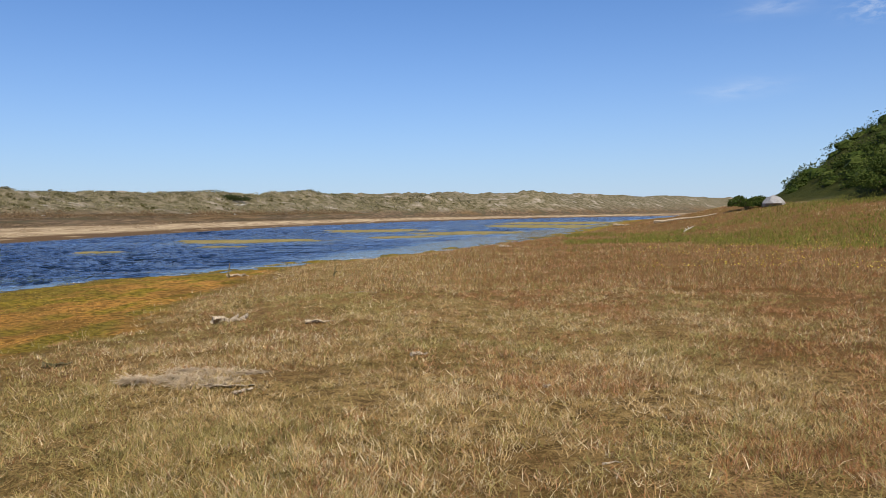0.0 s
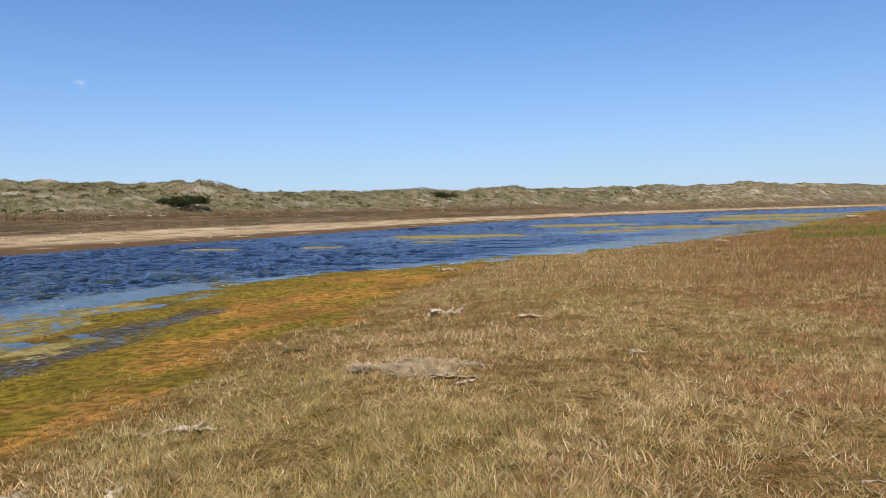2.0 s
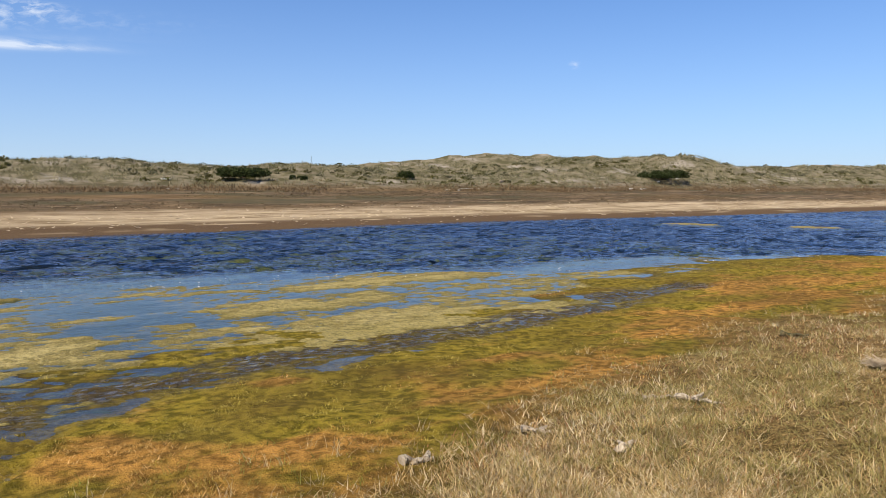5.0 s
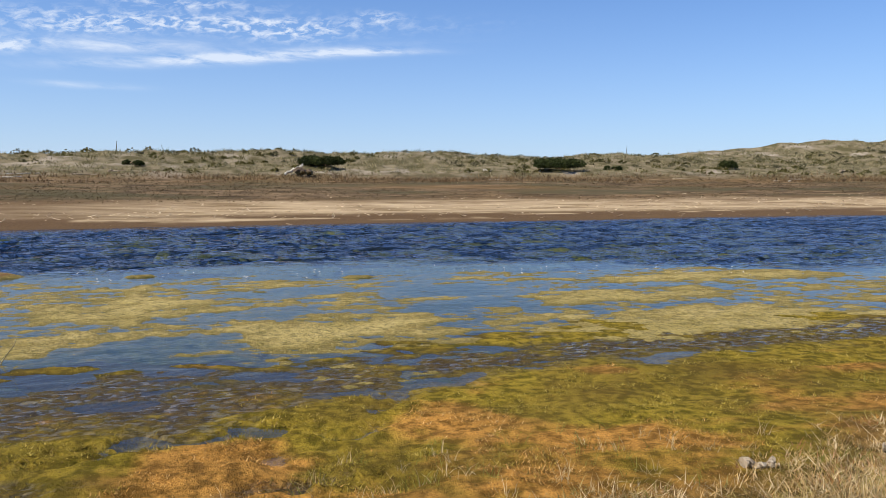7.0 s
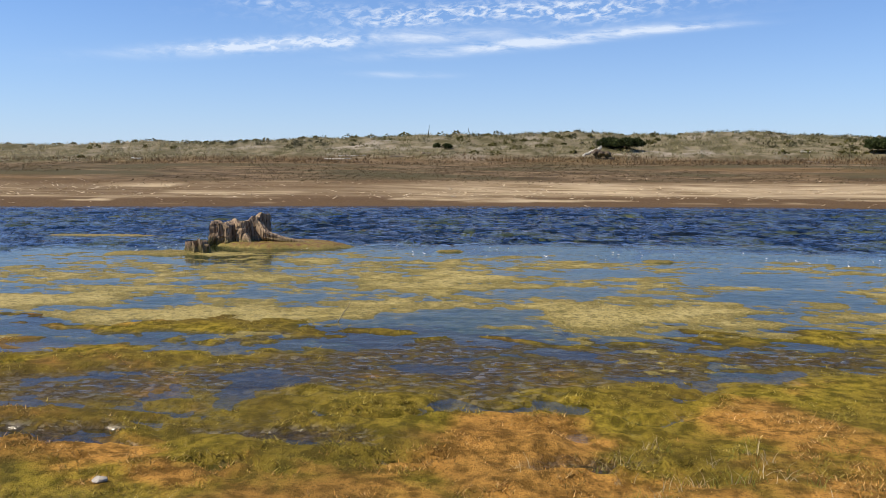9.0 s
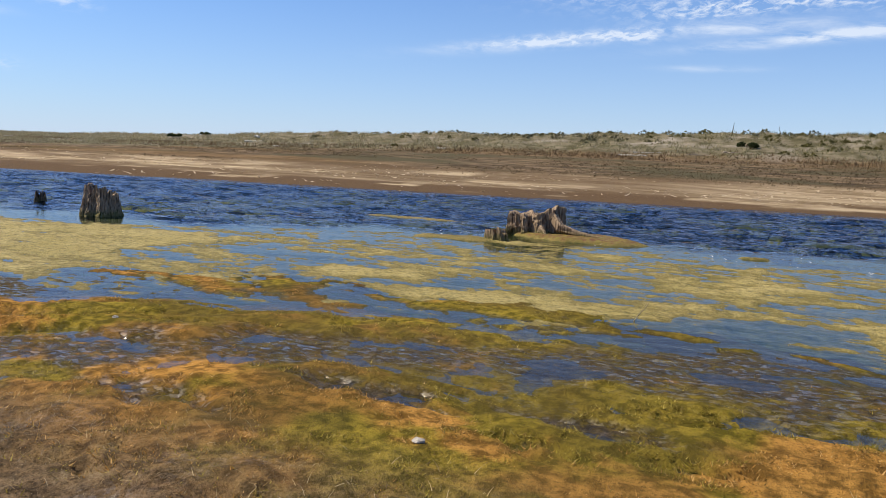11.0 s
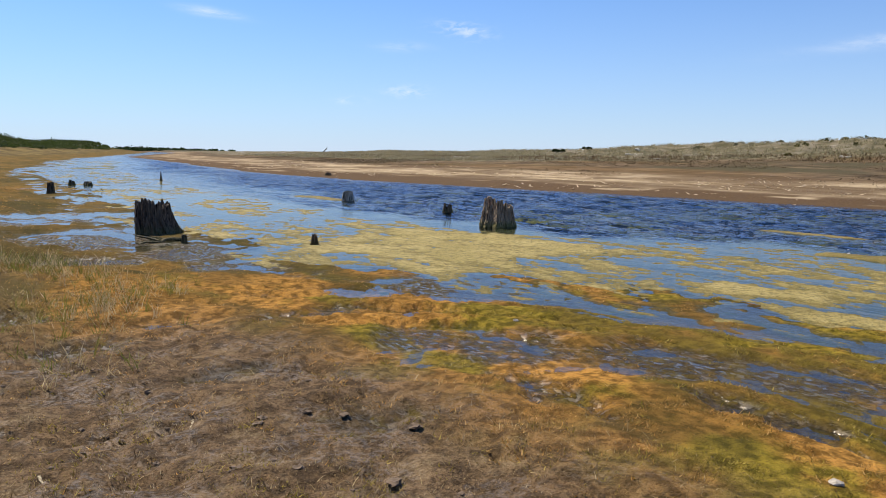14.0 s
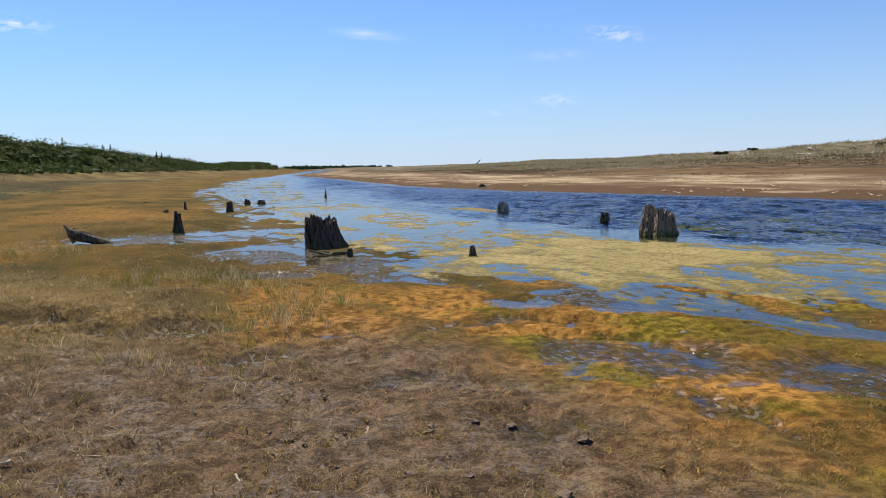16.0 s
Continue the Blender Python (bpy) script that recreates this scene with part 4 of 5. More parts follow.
    blades("marsh_grass_far", X, Y, Z, 0.05 + 0.10 * g.random(len(X)), 0.0009 * np.hypot(X, Y) + 0.002, 0.2 + 0.5 * g.random(len(X)), DUNE, "olive and straw grass on the marsh", "grass", g, False)
    # pale dead straws lying about
    x, y, r = ring_of(16000, 2.8, 12, g)
    z, c = plan(x, y)
    keep = g.random(len(x)) < np.maximum(c["meadow"] * 0.8, c["mud"] * 0.5) * smooth(0.40, 0.60, fbm(x * 0.9, y * 0.9, 99, 3))
    x, y, z = x[keep], y[keep], z[keep]
    long = (0.05 + 0.10 * g.random(len(x))) * np.where(c["mud"][keep] > 0.4, 0.6, 1.0)
    blades("dead_straw", x, y, z + 0.02, long, np.full(len(x), 0.0045), 0.75 + 0.24 * g.random(len(x)), STRAW, "bleached dead straws lying in the grass", "straw", g)


def build_stubble():
    """Short sparse stubble on the bare mud."""
    g = np.random.default_rng(12)
    for k, name, mat, label in ((30000, "mud_stubble", BROWN, "short brown stubble on the bare mud"), (22000, "pale_stubble", STRAW, "short pale stubble on the bare mud")):
        x, y, r = ring_of(k, 2.8, 10, g, 100, 190)
        z, c = plan(x, y)
        keep = g.random(k) < c["mud"] * (0.2 + 0.8 * smooth(0.44, 0.58, fbm(x * 2.2, y * 2.2, 193, 4)))
        x, y, z, r = x[keep], y[keep], z[keep], r[keep]
        blades(name, x, y, z, 0.010 + 0.028 * g.random(len(x)), 0.0030 + 0.0006 * r, 0.1 + 0.6 * g.random(len(x)), mat, label, "stubble", g, False)
    x, y, r = ring_of(26000, 34, 120, g, 140, 186)
    z, c = plan(x, y)
    keep = (g.random(26000) < c["marsh"] * smooth(0.42, 0.56, fbm(x * 0.3, y * 0.15, 195, 4))) & (z > 0.01)
    x, y, z, r = x[keep], y[keep], z[keep], r[keep]
    blades("far_moss", x, y, z, 0.02 + 0.03 * g.random(len(x)), 0.02 + 0.0010 * r, 0.5 + 0.45 * g.random(len(x)), BROWN_MOSS, "brown growth on the far marsh", "moss", g, False)


def build_moss():
    g = np.random.default_rng(13)
    x, y, r = ring_of(700000, 2.8, 34, g, 20, 186)
    z, c = plan(x, y)
    keep = (g.random(len(x)) < c["marsh"] * (1 - 0.7 * c["mud"]) * (1 - 0.92 * c["film"])) & (z > 0.004) & (fbm(x * 3, y * 3, 103, 3) > 0.40)
    x, y, z, r = x[keep], y[keep], z[keep], r[keep]
    c = {k: v[keep] for k, v in c.items()}
    green = g.random(len(x)) < green_share(x, y, c)
    brown = g.random(len(x)) < (0.20 + 0.55 * smooth(0.44, 0.58, fbm(x * 0.5, y * 0.35, 229, 4))) * (0.40 + 0.85 * smooth(-9, -15, y))
    for sel, name, mat, label in ((~green & ~brown, "orange_moss", ORANGE_MOSS, "rust-orange saltmarsh moss on wet mud"), (green & ~brown, "green_moss", GREEN_MOSS, "yellow-green saltmarsh moss by the water"),
                                  (brown, "brown_moss", BROWN_MOSS, "olive brown saltmarsh moss on wet mud")):
        n = sel.sum()
        clump = 0.5 + 0.9 * smooth(0.42, 0.62, fbm(x[sel] * 5, y[sel] * 5, 191, 3))
        blades(name, x[sel], y[sel], z[sel], (0.012 + 0.026 * g.random(n)) * clump, 0.0050 + 0.0011 * r[sel], 0.60 + 0.38 * g.random(n), mat, label, "moss", g, False)


def build_strands():
    """Ragged strands over the floating algae."""
    g = np.random.default_rng(14)
    x, y, r = ring_of(230000, 6.0, 26, g, 40, 182)
    z = mat_height(x, y)
    keep = (z > 0.004) & (x < near_line(y) - 0.1) & (fbm(x * 2.5, y * 2.5, 197, 3) > 0.42)
    x, y, z, r = x[keep], y[keep], z[keep], r[keep]
    n = len(x)
    blades("algae_strands", x, y, z, 0.012 + 0.022 * g.random(n), 0.006 + 0.0009 * r, 0.7 + 0.29 * g.random(n), WEED, "matted yellow-green strands on the floating algae", "algae", g, False)


def build_tall_tufts():
    """Taller green and straw tufts at the marsh's edge."""
    g = np.random.default_rng(17)
    spots = [(-4.4, 1.3, 0.35, 26), (-4.5, 2.5, 0.30, 22), (-4.6, 0.7, 0.3, 18), (-4.0, 2.0, 0.4, 20), (-3.9, 3.1, 0.4, 20), (-2.1, -9.1, 0.25, 22), (-1.9, -8.5, 0.30, 22), (-2.1, -11.0, 0.35, 26),
             (-0.9, -12.4, 0.45, 30), (-1.4, -12.9, 0.4, 28), (-2.2, -12.8, 0.35, 24), (-2.8, -9.8, 0.3, 20), (0.9, -18.5, 0.7, 40), (-1.2, -6.6, 0.6, 10), (0.0, -7.5, 0.8, 12), (-4.9, 6.0, 0.5, 26), (-5.0, 8.0, 0.5, 22), (-5.2, 10.5, 0.6, 24)]
    for mat, name, share, label in ((GREEN, "marsh_tuft_green", 0.5, "green grass tufts at the edge of the marsh"), (STRAW, "marsh_tuft_straw", 0.5, "straw-coloured grass tufts at the edge of the marsh")):
        X, Y = [], []
        for px, py, s, n in spots:
            m = int(n * share * (1.9 if py < -5 else 0.8))
            cx, cy = px + g.normal(0, s, m), py + g.normal(0, s, m)
            a, b = tufts(cx, cy, 9, np.full(m, 0.03), g)
            X.append(a), Y.append(b)
        X, Y = np.concatenate(X), np.concatenate(Y)
        Z, _ = plan(X, Y)
        blades(name, X, Y, Z, (0.05 + 0.10 * g.random(len(X))) * np.where(Y < -5, 1.9, 1.0), np.where(Y < -5, 0.0065, 0.004), 0.35 + 0.6 * g.random(len(X)), mat, label, "grass", g)


def build_dune_grass():
    g = np.random.default_rng(19)
    n = 76000
    y = -190 + 460 * g.random(n) ** 1.0
    e = 24 + 55 * g.random(n)
    x = far_line(y) - e
    z, c = plan(x, y)
    keep = g.random(n) < (0.25 + 0.75 * smooth(0.42, 0.58, fbm(x * 0.3, y * 0.3, 107, 4))) * smooth(38, 46, e + 14 * smooth(-25, -75, y)) * 0.62
    x, y = x[keep], y[keep]
    X, Y = tufts(x, y, 6, np.full(len(x), 0.16), g)
    Z, _ = plan(X, Y)
    far = np.hypot(X, Y)
    pale = g.random(len(X)) < 0.20 + 0.6 * smooth(-10, -50, Y)
    for sel, name, mat, label in ((~pale, "dune_grass", DUNE, "grey-green beach grass on the dunes"), (pale, "pale_dune_grass", PALE_DUNE, "pale straw beach grass on the dunes")):
        n = sel.sum()
        blades(name, X[sel], Y[sel], Z[sel], (0.20 + 0.32 * g.random(n)) * (0.8 + far[sel] / 400), 0.03 + 0.0006 * far[sel], 0.45 + 0.5 * g.random(n), mat, label, "grass", g, False)
    # darker clumps along the crest
    n = 1500
    y = -190 + 460 * g.random(n)
    x = far_line(y) - 52 - 14 * g.random(n)
    keep = (fbm(x * 0.2, y * 0.12, 111, 3) > 0.5) & (y > -15)
    X, Y = tufts(x[keep], y[keep], 14, np.full(keep.sum(), 0.35), g)
    Z, _ = plan(X, Y)
    blades("crest_grass", X, Y, Z, 0.25 + 0.35 * g.random(len(X)), np.full(len(X), 0.09), 0.4 + 0.5 * g.random(len(X)), SCRUB, "dark green grass clumps along the dune crest", "grass", g, False)
    # dark withered growth along the foot of the dunes
    n = 26000
    y = -150 + 360 * g.random(n)
    e = 38.5 + 2.2 * g.normal(0, 1, n)
    x = far_line(y) - e
    keep = fbm(x * 0.2, y * 0.06, 223, 3) > 0.40
    x, y = x[keep], y[keep]
    z, _ = plan(x, y)
    blades("withered_growth", x, y, z, 0.16 + 0.26 * g.random(len(x)), 0.06 + 0.0006 * np.hypot(x, y), 0.2 + 0.5 * g.random(len(x)), BROWN, "dark brown withered growth along the dune foot", "grass", g, False)
    # low brown growth on the flats before the dunes
    n = 40000
    y = -150 + 330 * g.random(n)
    e = 14 + 30 * g.random(n)
    x = far_line(y) - e
    keep = g.random(n) < smooth(13, 19, e) * smooth(0.36, 0.56, fbm(x * 0.16, y * 0.07, 109, 4))
    X, Y = tufts(x[keep], y[keep], 4, np.full(keep.sum(), 0.12), g)
    Z, _ = plan(X, Y)
    blades("flats_grass", X, Y, Z, 0.04 + 0.08 * g.random(len(X)), 0.055 + 0.0004 * np.hypot(X, Y), 0.3 + 0.5 * g.random(len(X)), FLATS, "low brown saltmarsh growth before the dunes", "grass", g, False)


def leaf_cloud(cx, cy, cz, rad, count, size, gen, flat=0.8, spire=False):
    """Leaf quads in lobed clumps; arrays of centres and radii."""
    n = len(cx) * count
    i = np.repeat(np.arange(len(cx)), count)
    u, a = gen.random(n) * 1.35 - 0.35, gen.random(n) * 2 * np.pi
    s = np.sqrt(1 - u * u)
    lob = 0.75 + 0.5 * vnoise(a * 1.3 + i * 7.7, u * 2.5 + i * 3.1, 5)
    rr = rad[i] * lob * (0.72 + 0.28 * gen.random(n))
    if spire:
        t = gen.random(n)
        px, py, pz = cx[i] + rr * (1 - t) * 0.55 * np.cos(a), cy[i] + rr * (1 - t) * 0.55 * np.sin(a), cz[i] + rad[i] * 2.6 * t
    else:
        px, py, pz = cx[i] + rr * s * np.cos(a), cy[i] + rr * s * np.sin(a), cz[i] + rr * u * flat
    q = gen.normal(size=(n, 3))
    q /= np.linalg.norm(q, axis=1)[:, None]
    w = np.cross(q, gen.normal(size=(n, 3)))
    w /= np.linalg.norm(w, axis=1)[:, None]
    sz = size * (0.6 + 0.8 * gen.random(n))[:, None]
    p = np.stack([px, py, pz], -1)
    v = np.stack([p - q * sz * 0.5, p + w * sz * 0.35, p + q * sz * 0.5, p - w * sz * 0.35], 1).reshape(-1, 3)
    return v, np.arange(4 * n).reshape(-1, 4)


def canopy_core(cx, cy, cz, rad, flat, gen, na=9, nu=4):
    """Lumpy dark domes under the leaves, so that no ground shows through."""
    a = np.arange(na) / na * 2 * np.pi
    u = np.linspace(-0.3, 0.97, nu)
    A, U = np.meshgrid(a, u)
    A, U = A.ravel(), U.ravel()
    S = np.sqrt(1 - U * U)
    rr = rad[:, None] * (0.50 + 0.16 * gen.random((len(cx), len(A))))
    v = np.stack([cx[:, None] + rr * S * np.cos(A), cy[:, None] + rr * S * np.sin(A), cz[:, None] + rr * U * flat], -1).reshape(-1, 3)
    k = np.arange(na)
    quads = np.concatenate([np.stack([r * na + k, r * na + (k + 1) % na, (r + 1) * na + (k + 1) % na, (r + 1) * na + k], -1) for r in range(nu - 1)])
    f = (quads[None] + (np.arange(len(cx)) * na * nu)[:, None, None]).reshape(-1, 4)
    return v, f


def canopy(x, y, z, rad, count, size, gen, flat):
    v1, f1 = leaf_cloud(x, y, z, rad, count, size, gen, flat)
    v2, f2 = canopy_core(x, y, z, rad, flat, gen)
    return np.concatenate([v1, v2]), np.concatenate([f1, f2 + len(v1)])


def build_ridge():
    g = np.random.default_rng(23)
    sets = []
    # near hill
    y = 44 + 46 * g.random(420)
    x = ridge_line(y) - 0.3 + 27 * g.random(420) ** 1.2
    z, _ = plan(x, y)
    sets.append(("hill_shrubs", canopy(x, y, z - 0.1, 0.8 + 1.2 * g.random(420) ** 1.4, 210, 0.15, g, 0.62), LEAF, "dense dark green shrubs covering the hillside"))
    # ridge to the south
    y = -110 - 370 * g.random(1300)
    x = ridge_line(y) - 6.0 + 34 * g.random(1300)
    z, _ = plan(x, y)
    sets.append(("ridge_shrubs", canopy(x, y, z - 0.5, 1.6 + 1.7 * g.random(1300) ** 1.5, 74, 0.46, g, 0.85), LEAF, "dark green shrubs and low trees on the ridge"))
    y = -130 - 230 * g.random(18)
    x = ridge_line(y) + 8 + 20 * g.random(18)
    z, _ = plan(x, y)
    sets.append(("ridge_conifers", leaf_cloud(x, y, z + 0.6, 0.6 + 0.4 * g.random(18), 150, 0.34, g, spire=True), TREE, "dark small conifers on the ridge top"))
    y = -470 - 430 * g.random(230)
    x = ridge_line(y) - 6 + 44 * g.random(230)
    z, _ = plan(x, y)
    sets.append(("low_woods", canopy(x, y, z - 0.8, 2.2 + 1.6 * g.random(230), 60, 0.9, g, 0.8), LEAF, "dark low woods where the ridge runs out"))
    # low wooded shores far down the lagoon
    x = -130 - 330 * g.random(620)
    y = -900 - 420 * g.random(620)
    keep = (x > 0.19 * y + 40) | (y < -1120)
    x, y = x[keep], y[keep]
    tall = np.interp(x, (-460, -300, -200, -130), (3.2, 4.2, 5.4, 6.4))
    z, _ = plan(x, y)
    sets.append(("far_woods", canopy(x, y, np.zeros(len(x)) + 1.0, tall * (0.8 + 0.6 * g.random(len(x))), 34, 2.6, g, 1.1), TREE, "distant dark line of coastal woods"))
    # low scrub on the dunes
    y = -150 + 420 * g.random(900)
    x = far_line(y) - 42 - 26 * g.random(900)
    keep = (fbm(x * 0.12, y * 0.08, 161, 3) > 0.47 - 0.03 * (y > 30)) & (y > -45)
    x, y = x[keep], y[keep]
    z, _ = plan(x, y)
    sets.append(("dune_scrub", leaf_cloud(x, y, z, 0.35 + 0.5 * g.random(len(x)) ** 2, 46, 0.26, g, 0.6), SCRUB, "low olive scrub dotted over the dunes"))
    # rounded grass domes along the crest
    y = -150 + 430 * g.random(1100)
    x = far_line(y) - 50 - 18 * g.random(1100)
    keep = (fbm(x * 0.15, y * 0.10, 225, 3) > 0.44) & (y > -60)
    x, y = x[keep], y[keep]
    z, _ = plan(x, y)
    sets.append(("crest_domes", leaf_cloud(x, y, z - 0.05, 0.30 + 0.55 * g.random(len(x)) ** 1.6, 50, 0.24, g, 0.75), OLIVE_SCRUB, "grey-green rounded grass domes along the dune crest"))
    for name, (v, f), mat, label in sets:
        tagged(new(name, mesh_of(name, v, f, mat)), label, "shrubs", kind="stuff")


build_meadow()
build_stubble()
build_moss()
build_strands()
build_tall_tufts()
build_dune_grass()
build_ridge()


def build_flecks():
    """Bleached litter on the far shore; foam along the near waterline and the outer algae."""
    g = np.random.default_rng(29)
    y = -110 + 240 * g.random(5200)
    x = far_line(y) - 9.5 - 4.0 * g.normal(0, 1, 5200)
    keep = fbm(x * 0.4, y * 0.12, 171, 3) > 0.47
    x, y = x[keep], y[keep]
    z, _ = plan(x, y)
    blades("shore_litter", x, y, z + 0.03, 0.12 + 0.55 * g.random(len(x)) ** 3, 0.08 + 0.14 * g.random(len(x)), np.full(len(x), 0.985), HEAP, "bleached shells and wood bits along the far shore", "litter", g, False)
    y = np.concatenate([18 + 32 * g.random(420), -8 + 22 * g.random(160)])
    x = np.concatenate([near_line(y[:420]) - 0.35 + 0.10 * g.normal(0, 1, 420), mat_line(y[420:]) + 0.4 + 0.6 * g.normal(0, 1, 160)])
    ok = np.concatenate([fbm(y[:420] * 0.8, x[:420], 173, 2) > 0.45, fbm(y[420:] * 0.6, x[420:] * 0.6, 175, 2) > 0.5])
    x, y = x[ok], y[ok]
    z = np.maximum(plan(x, y)[0], 0.0) + 0.025
    blades("foam_flecks", x, y, z, 0.02 + 0.05 * g.random(len(x)), 0.02 + 0.03 * g.random(len(x)), np.full(len(x), 0.9), FOAM, "white foam flecks at the water's edge", "foam", g, False)


build_flecks()


# ---------------------------------------------------------------- stumps
def stump_mesh(R, H, seed, flare=0.35, jag=0.3, ridges=9, hollow=True, lean=(0, 0), squash=1.0, taper=0.12, sweep=(0, 0), rise=(0, 0)):
    """A fluted, broken trunk: outer wall, ragged rim, inner wall and floor. sweep: how far the foot spreads to one side."""
    N, L = 80, 14
    r = np.random.default_rng(seed)
    th = np.arange(N) / N * 2 * np.pi
    ring = lambda k, s: fbm(np.cos(th) * k + 50 + s, np.sin(th) * k + 50 + s * 3, seed + s, 3) - 0.5
    top = H * np.clip(1 - jag * (0.35 + 1.6 * ring(2.2, 1) + 1.0 * ring(7.0, 6)) - 0.16 * jag * r.random(N), 0.3, 1.08)
    top = top * (1 + rise[0] * np.cos(th) + rise[1] * np.sin(th))
    flute = 0.10 * np.cos(th * ridges + 5 * ring(1.2, 2)) + 0.24 * ring(4.5, 3) + 0.22 * ring(11.0, 8)
    rows = []
    for j in range(L + 1):
        t = j / L
        rad = R * (1 - taper * t) * (1 + flare * (1 - t) ** 2.4) * (1 + flute * (1.2 - 0.5 * t) + 0.07 * (r.random(N) - 0.5))
        zz = -0.25 + (top + 0.25) * t
        rows.append(np.stack([rad * np.cos(th) + lean[0] * t * H + sweep[0] * (1 - t) ** 2, squash * rad * np.sin(th) + lean[1] * t * H + sweep[1] * (1 - t) ** 2, zz], -1))
    inner = 0.62 if hollow else 0.3
    for t, k in ((0.985, 0.88), (0.82 if hollow else 0.97, inner), (0.55 if hollow else 1.0, inner * 0.7), (0.5 if hollow else 1.02, 0.02)):
        rad = R * (1 - taper) * k * (1 + flute * 0.7)
        rows.append(np.stack([rad * np.cos(th) + lean[0] * H, squash * rad * np.sin(th) + lean[1] * H, top * t], -1))
    v = np.concatenate(rows)
    f = []
    for j in range(len(rows) - 1):
        for i in range(N):
            f.append((j * N + i, j * N + (i + 1) % N, (j + 1) * N + (i + 1) % N, (j + 1) * N + i))
    return v, f


def stump(x, y, R, H, seed, mat, label, z=None, **kw):
    v, f = stump_mesh(R, H, seed, **kw)
    ob = new("tree_stump", mesh_of("tree_stump", v, f, mat, False))
    ob.location = (x, y, 0.0 if z is None else z)
    return tagged(ob, label, "stump", "old stumps in the lagoon")


def root(parent, pts, radius, mat, seed):
    """A tapered, knotted limb through pts."""
    bm = bmesh.new()
    r = random.Random(seed)
    rings = []
    for k, p in enumerate(pts):
        rad = radius * (1 - 0.75 * k / (len(pts) - 1))
        rings.append([bm.verts.new((p[0] + rad * math.cos(a) * r.uniform(0.7, 1.3), p[1] + rad * 0.6 * math.sin(a), p[2] + rad * math.sin(a + 0.6) * r.uniform(0.7, 1.2)))
                      for a in [i * math.pi / 4 for i in range(8)]])
    for a, b in zip(rings, rings[1:]):
        for i in range(8):
            bm.faces.new((a[i], a[(i + 1) % 8], b[(i + 1) % 8], b[i]))
    bm.faces.new(rings[0][::-1])
    bm.faces.new(rings[-1])
    bmesh.ops.recalc_face_normals(bm, faces=bm.faces)
    return part("root", bm, mat, parent)


big = stump(-17.2, -5.85, 0.62, 0.58, 3, GREY_WOOD, "large weathered grey stump with split top on a weedy islet", flare=0.10, jag=0.26, ridges=13, taper=0.04, rise=(0, 0.14))
root(big, [(0.25, 0.45, 0.40), (0.45, 0.70, 0.20), (0.5, 1.1, 0.12), (0.5, 1.7, 0.05)], 0.17, GREY_WOOD, 1)
root(big, [(0.45, 0.2, 0.22), (0.65, 0.35, 0.12), (0.8, 0.5, 0.04)], 0.14, GREY_WOOD, 4)
root(big, [(0.4, -0.3, 0.16), (0.6, -0.4, 0.08), (0.75, -0.5, 0.0)], 0.12, GREY_WOOD, 2)
stump(-15.2, -6.05, 0.17, 0.27, 5, GREY_WOOD, "small rotten stump beside the large weathered stump", jag=0.8, hollow=False, squash=1.5)
stump(-13.05, -15.15, 0.47, 0.68, 11, GREY_WOOD, "upright grey fluted stump with split hollow top in water", flare=0.20, jag=0.46, ridges=6, taper=0.24)
stump(-14.4, -19.1, 0.19, 0.37, 13, DARK_WOOD, "small dark broken stump in open water", flare=0.4, jag=0.8, taper=0.35)
stump(-14.7, -25.8, 0.26, 0.36, 17, PALE_TOP, "low dark stump with a bleached top in water", flare=0.25, jag=0.3, taper=0.3, hollow=False)
stump(-7.0, -13.55, 0.115, 0.21, 19, DARK_WOOD, "small pointed dark stump among floating algae", flare=0.45, jag=0.5, hollow=False, taper=0.6)
stump(-5.03, -17.2, 0.42, 0.77, 23, DARK_WOOD, "large dark fluted stump standing in a shallow pool", flare=0.40, jag=0.28, ridges=11, taper=0.22, sweep=(-0.26, 0.06))
stump(-4.95, -14.95, 0.08, 0.16, 29, DARK_WOOD, "dark knob of sunken wood by the large stump", flare=0.3, jag=0.5, hollow=False, taper=0.4)
stump(-2.65, -23.75, 0.17, 0.62, 31, DARK_WOOD, "slender dark stump with a peaked top in a pool", flare=0.45, jag=0.5, hollow=False, taper=0.5)
stump(-5.85, -33.6, 0.16, 0.46, 37, DARK_WOOD, "small upright dark stump on orange moss", flare=0.25, jag=0.4, hollow=False, taper=0.3)
stump(-4.4, -36.6, 0.07, 0.42, 39, DARK_WOOD, "thin dark stub of a stump on orange moss", flare=0.1, hollow=False, taper=0.3)
stump(-3.3, -33.9, 0.12, 0.2, 40, DARK_WOOD, "low dark stub of a stump on orange moss", flare=0.3, hollow=False, jag=0.8)
stump(-13.9, -46.4, 0.09, 0.52, 41, DARK_WOOD, "far thin broken stump in the shallows", jag=0.7, hollow=False, taper=0.75, flare=0.6)
stump(-8.2, -41.8, 0.22, 0.24, 43, DARK_WOOD, "low dark stump in the shallows", jag=0.9, hollow=False, taper=0.4)
stump(-8.8, -41.2, 0.25, 0.18, 47, DARK_WOOD, "low dark stump in the shallows", jag=0.9, hollow=False, squash=1.8, taper=0.4)
stump(-29.3, -54.6, 0.3, 0.28, 53, DARK_WOOD, "dark stump at the far waterline", jag=0.6, hollow=False, taper=0.3)


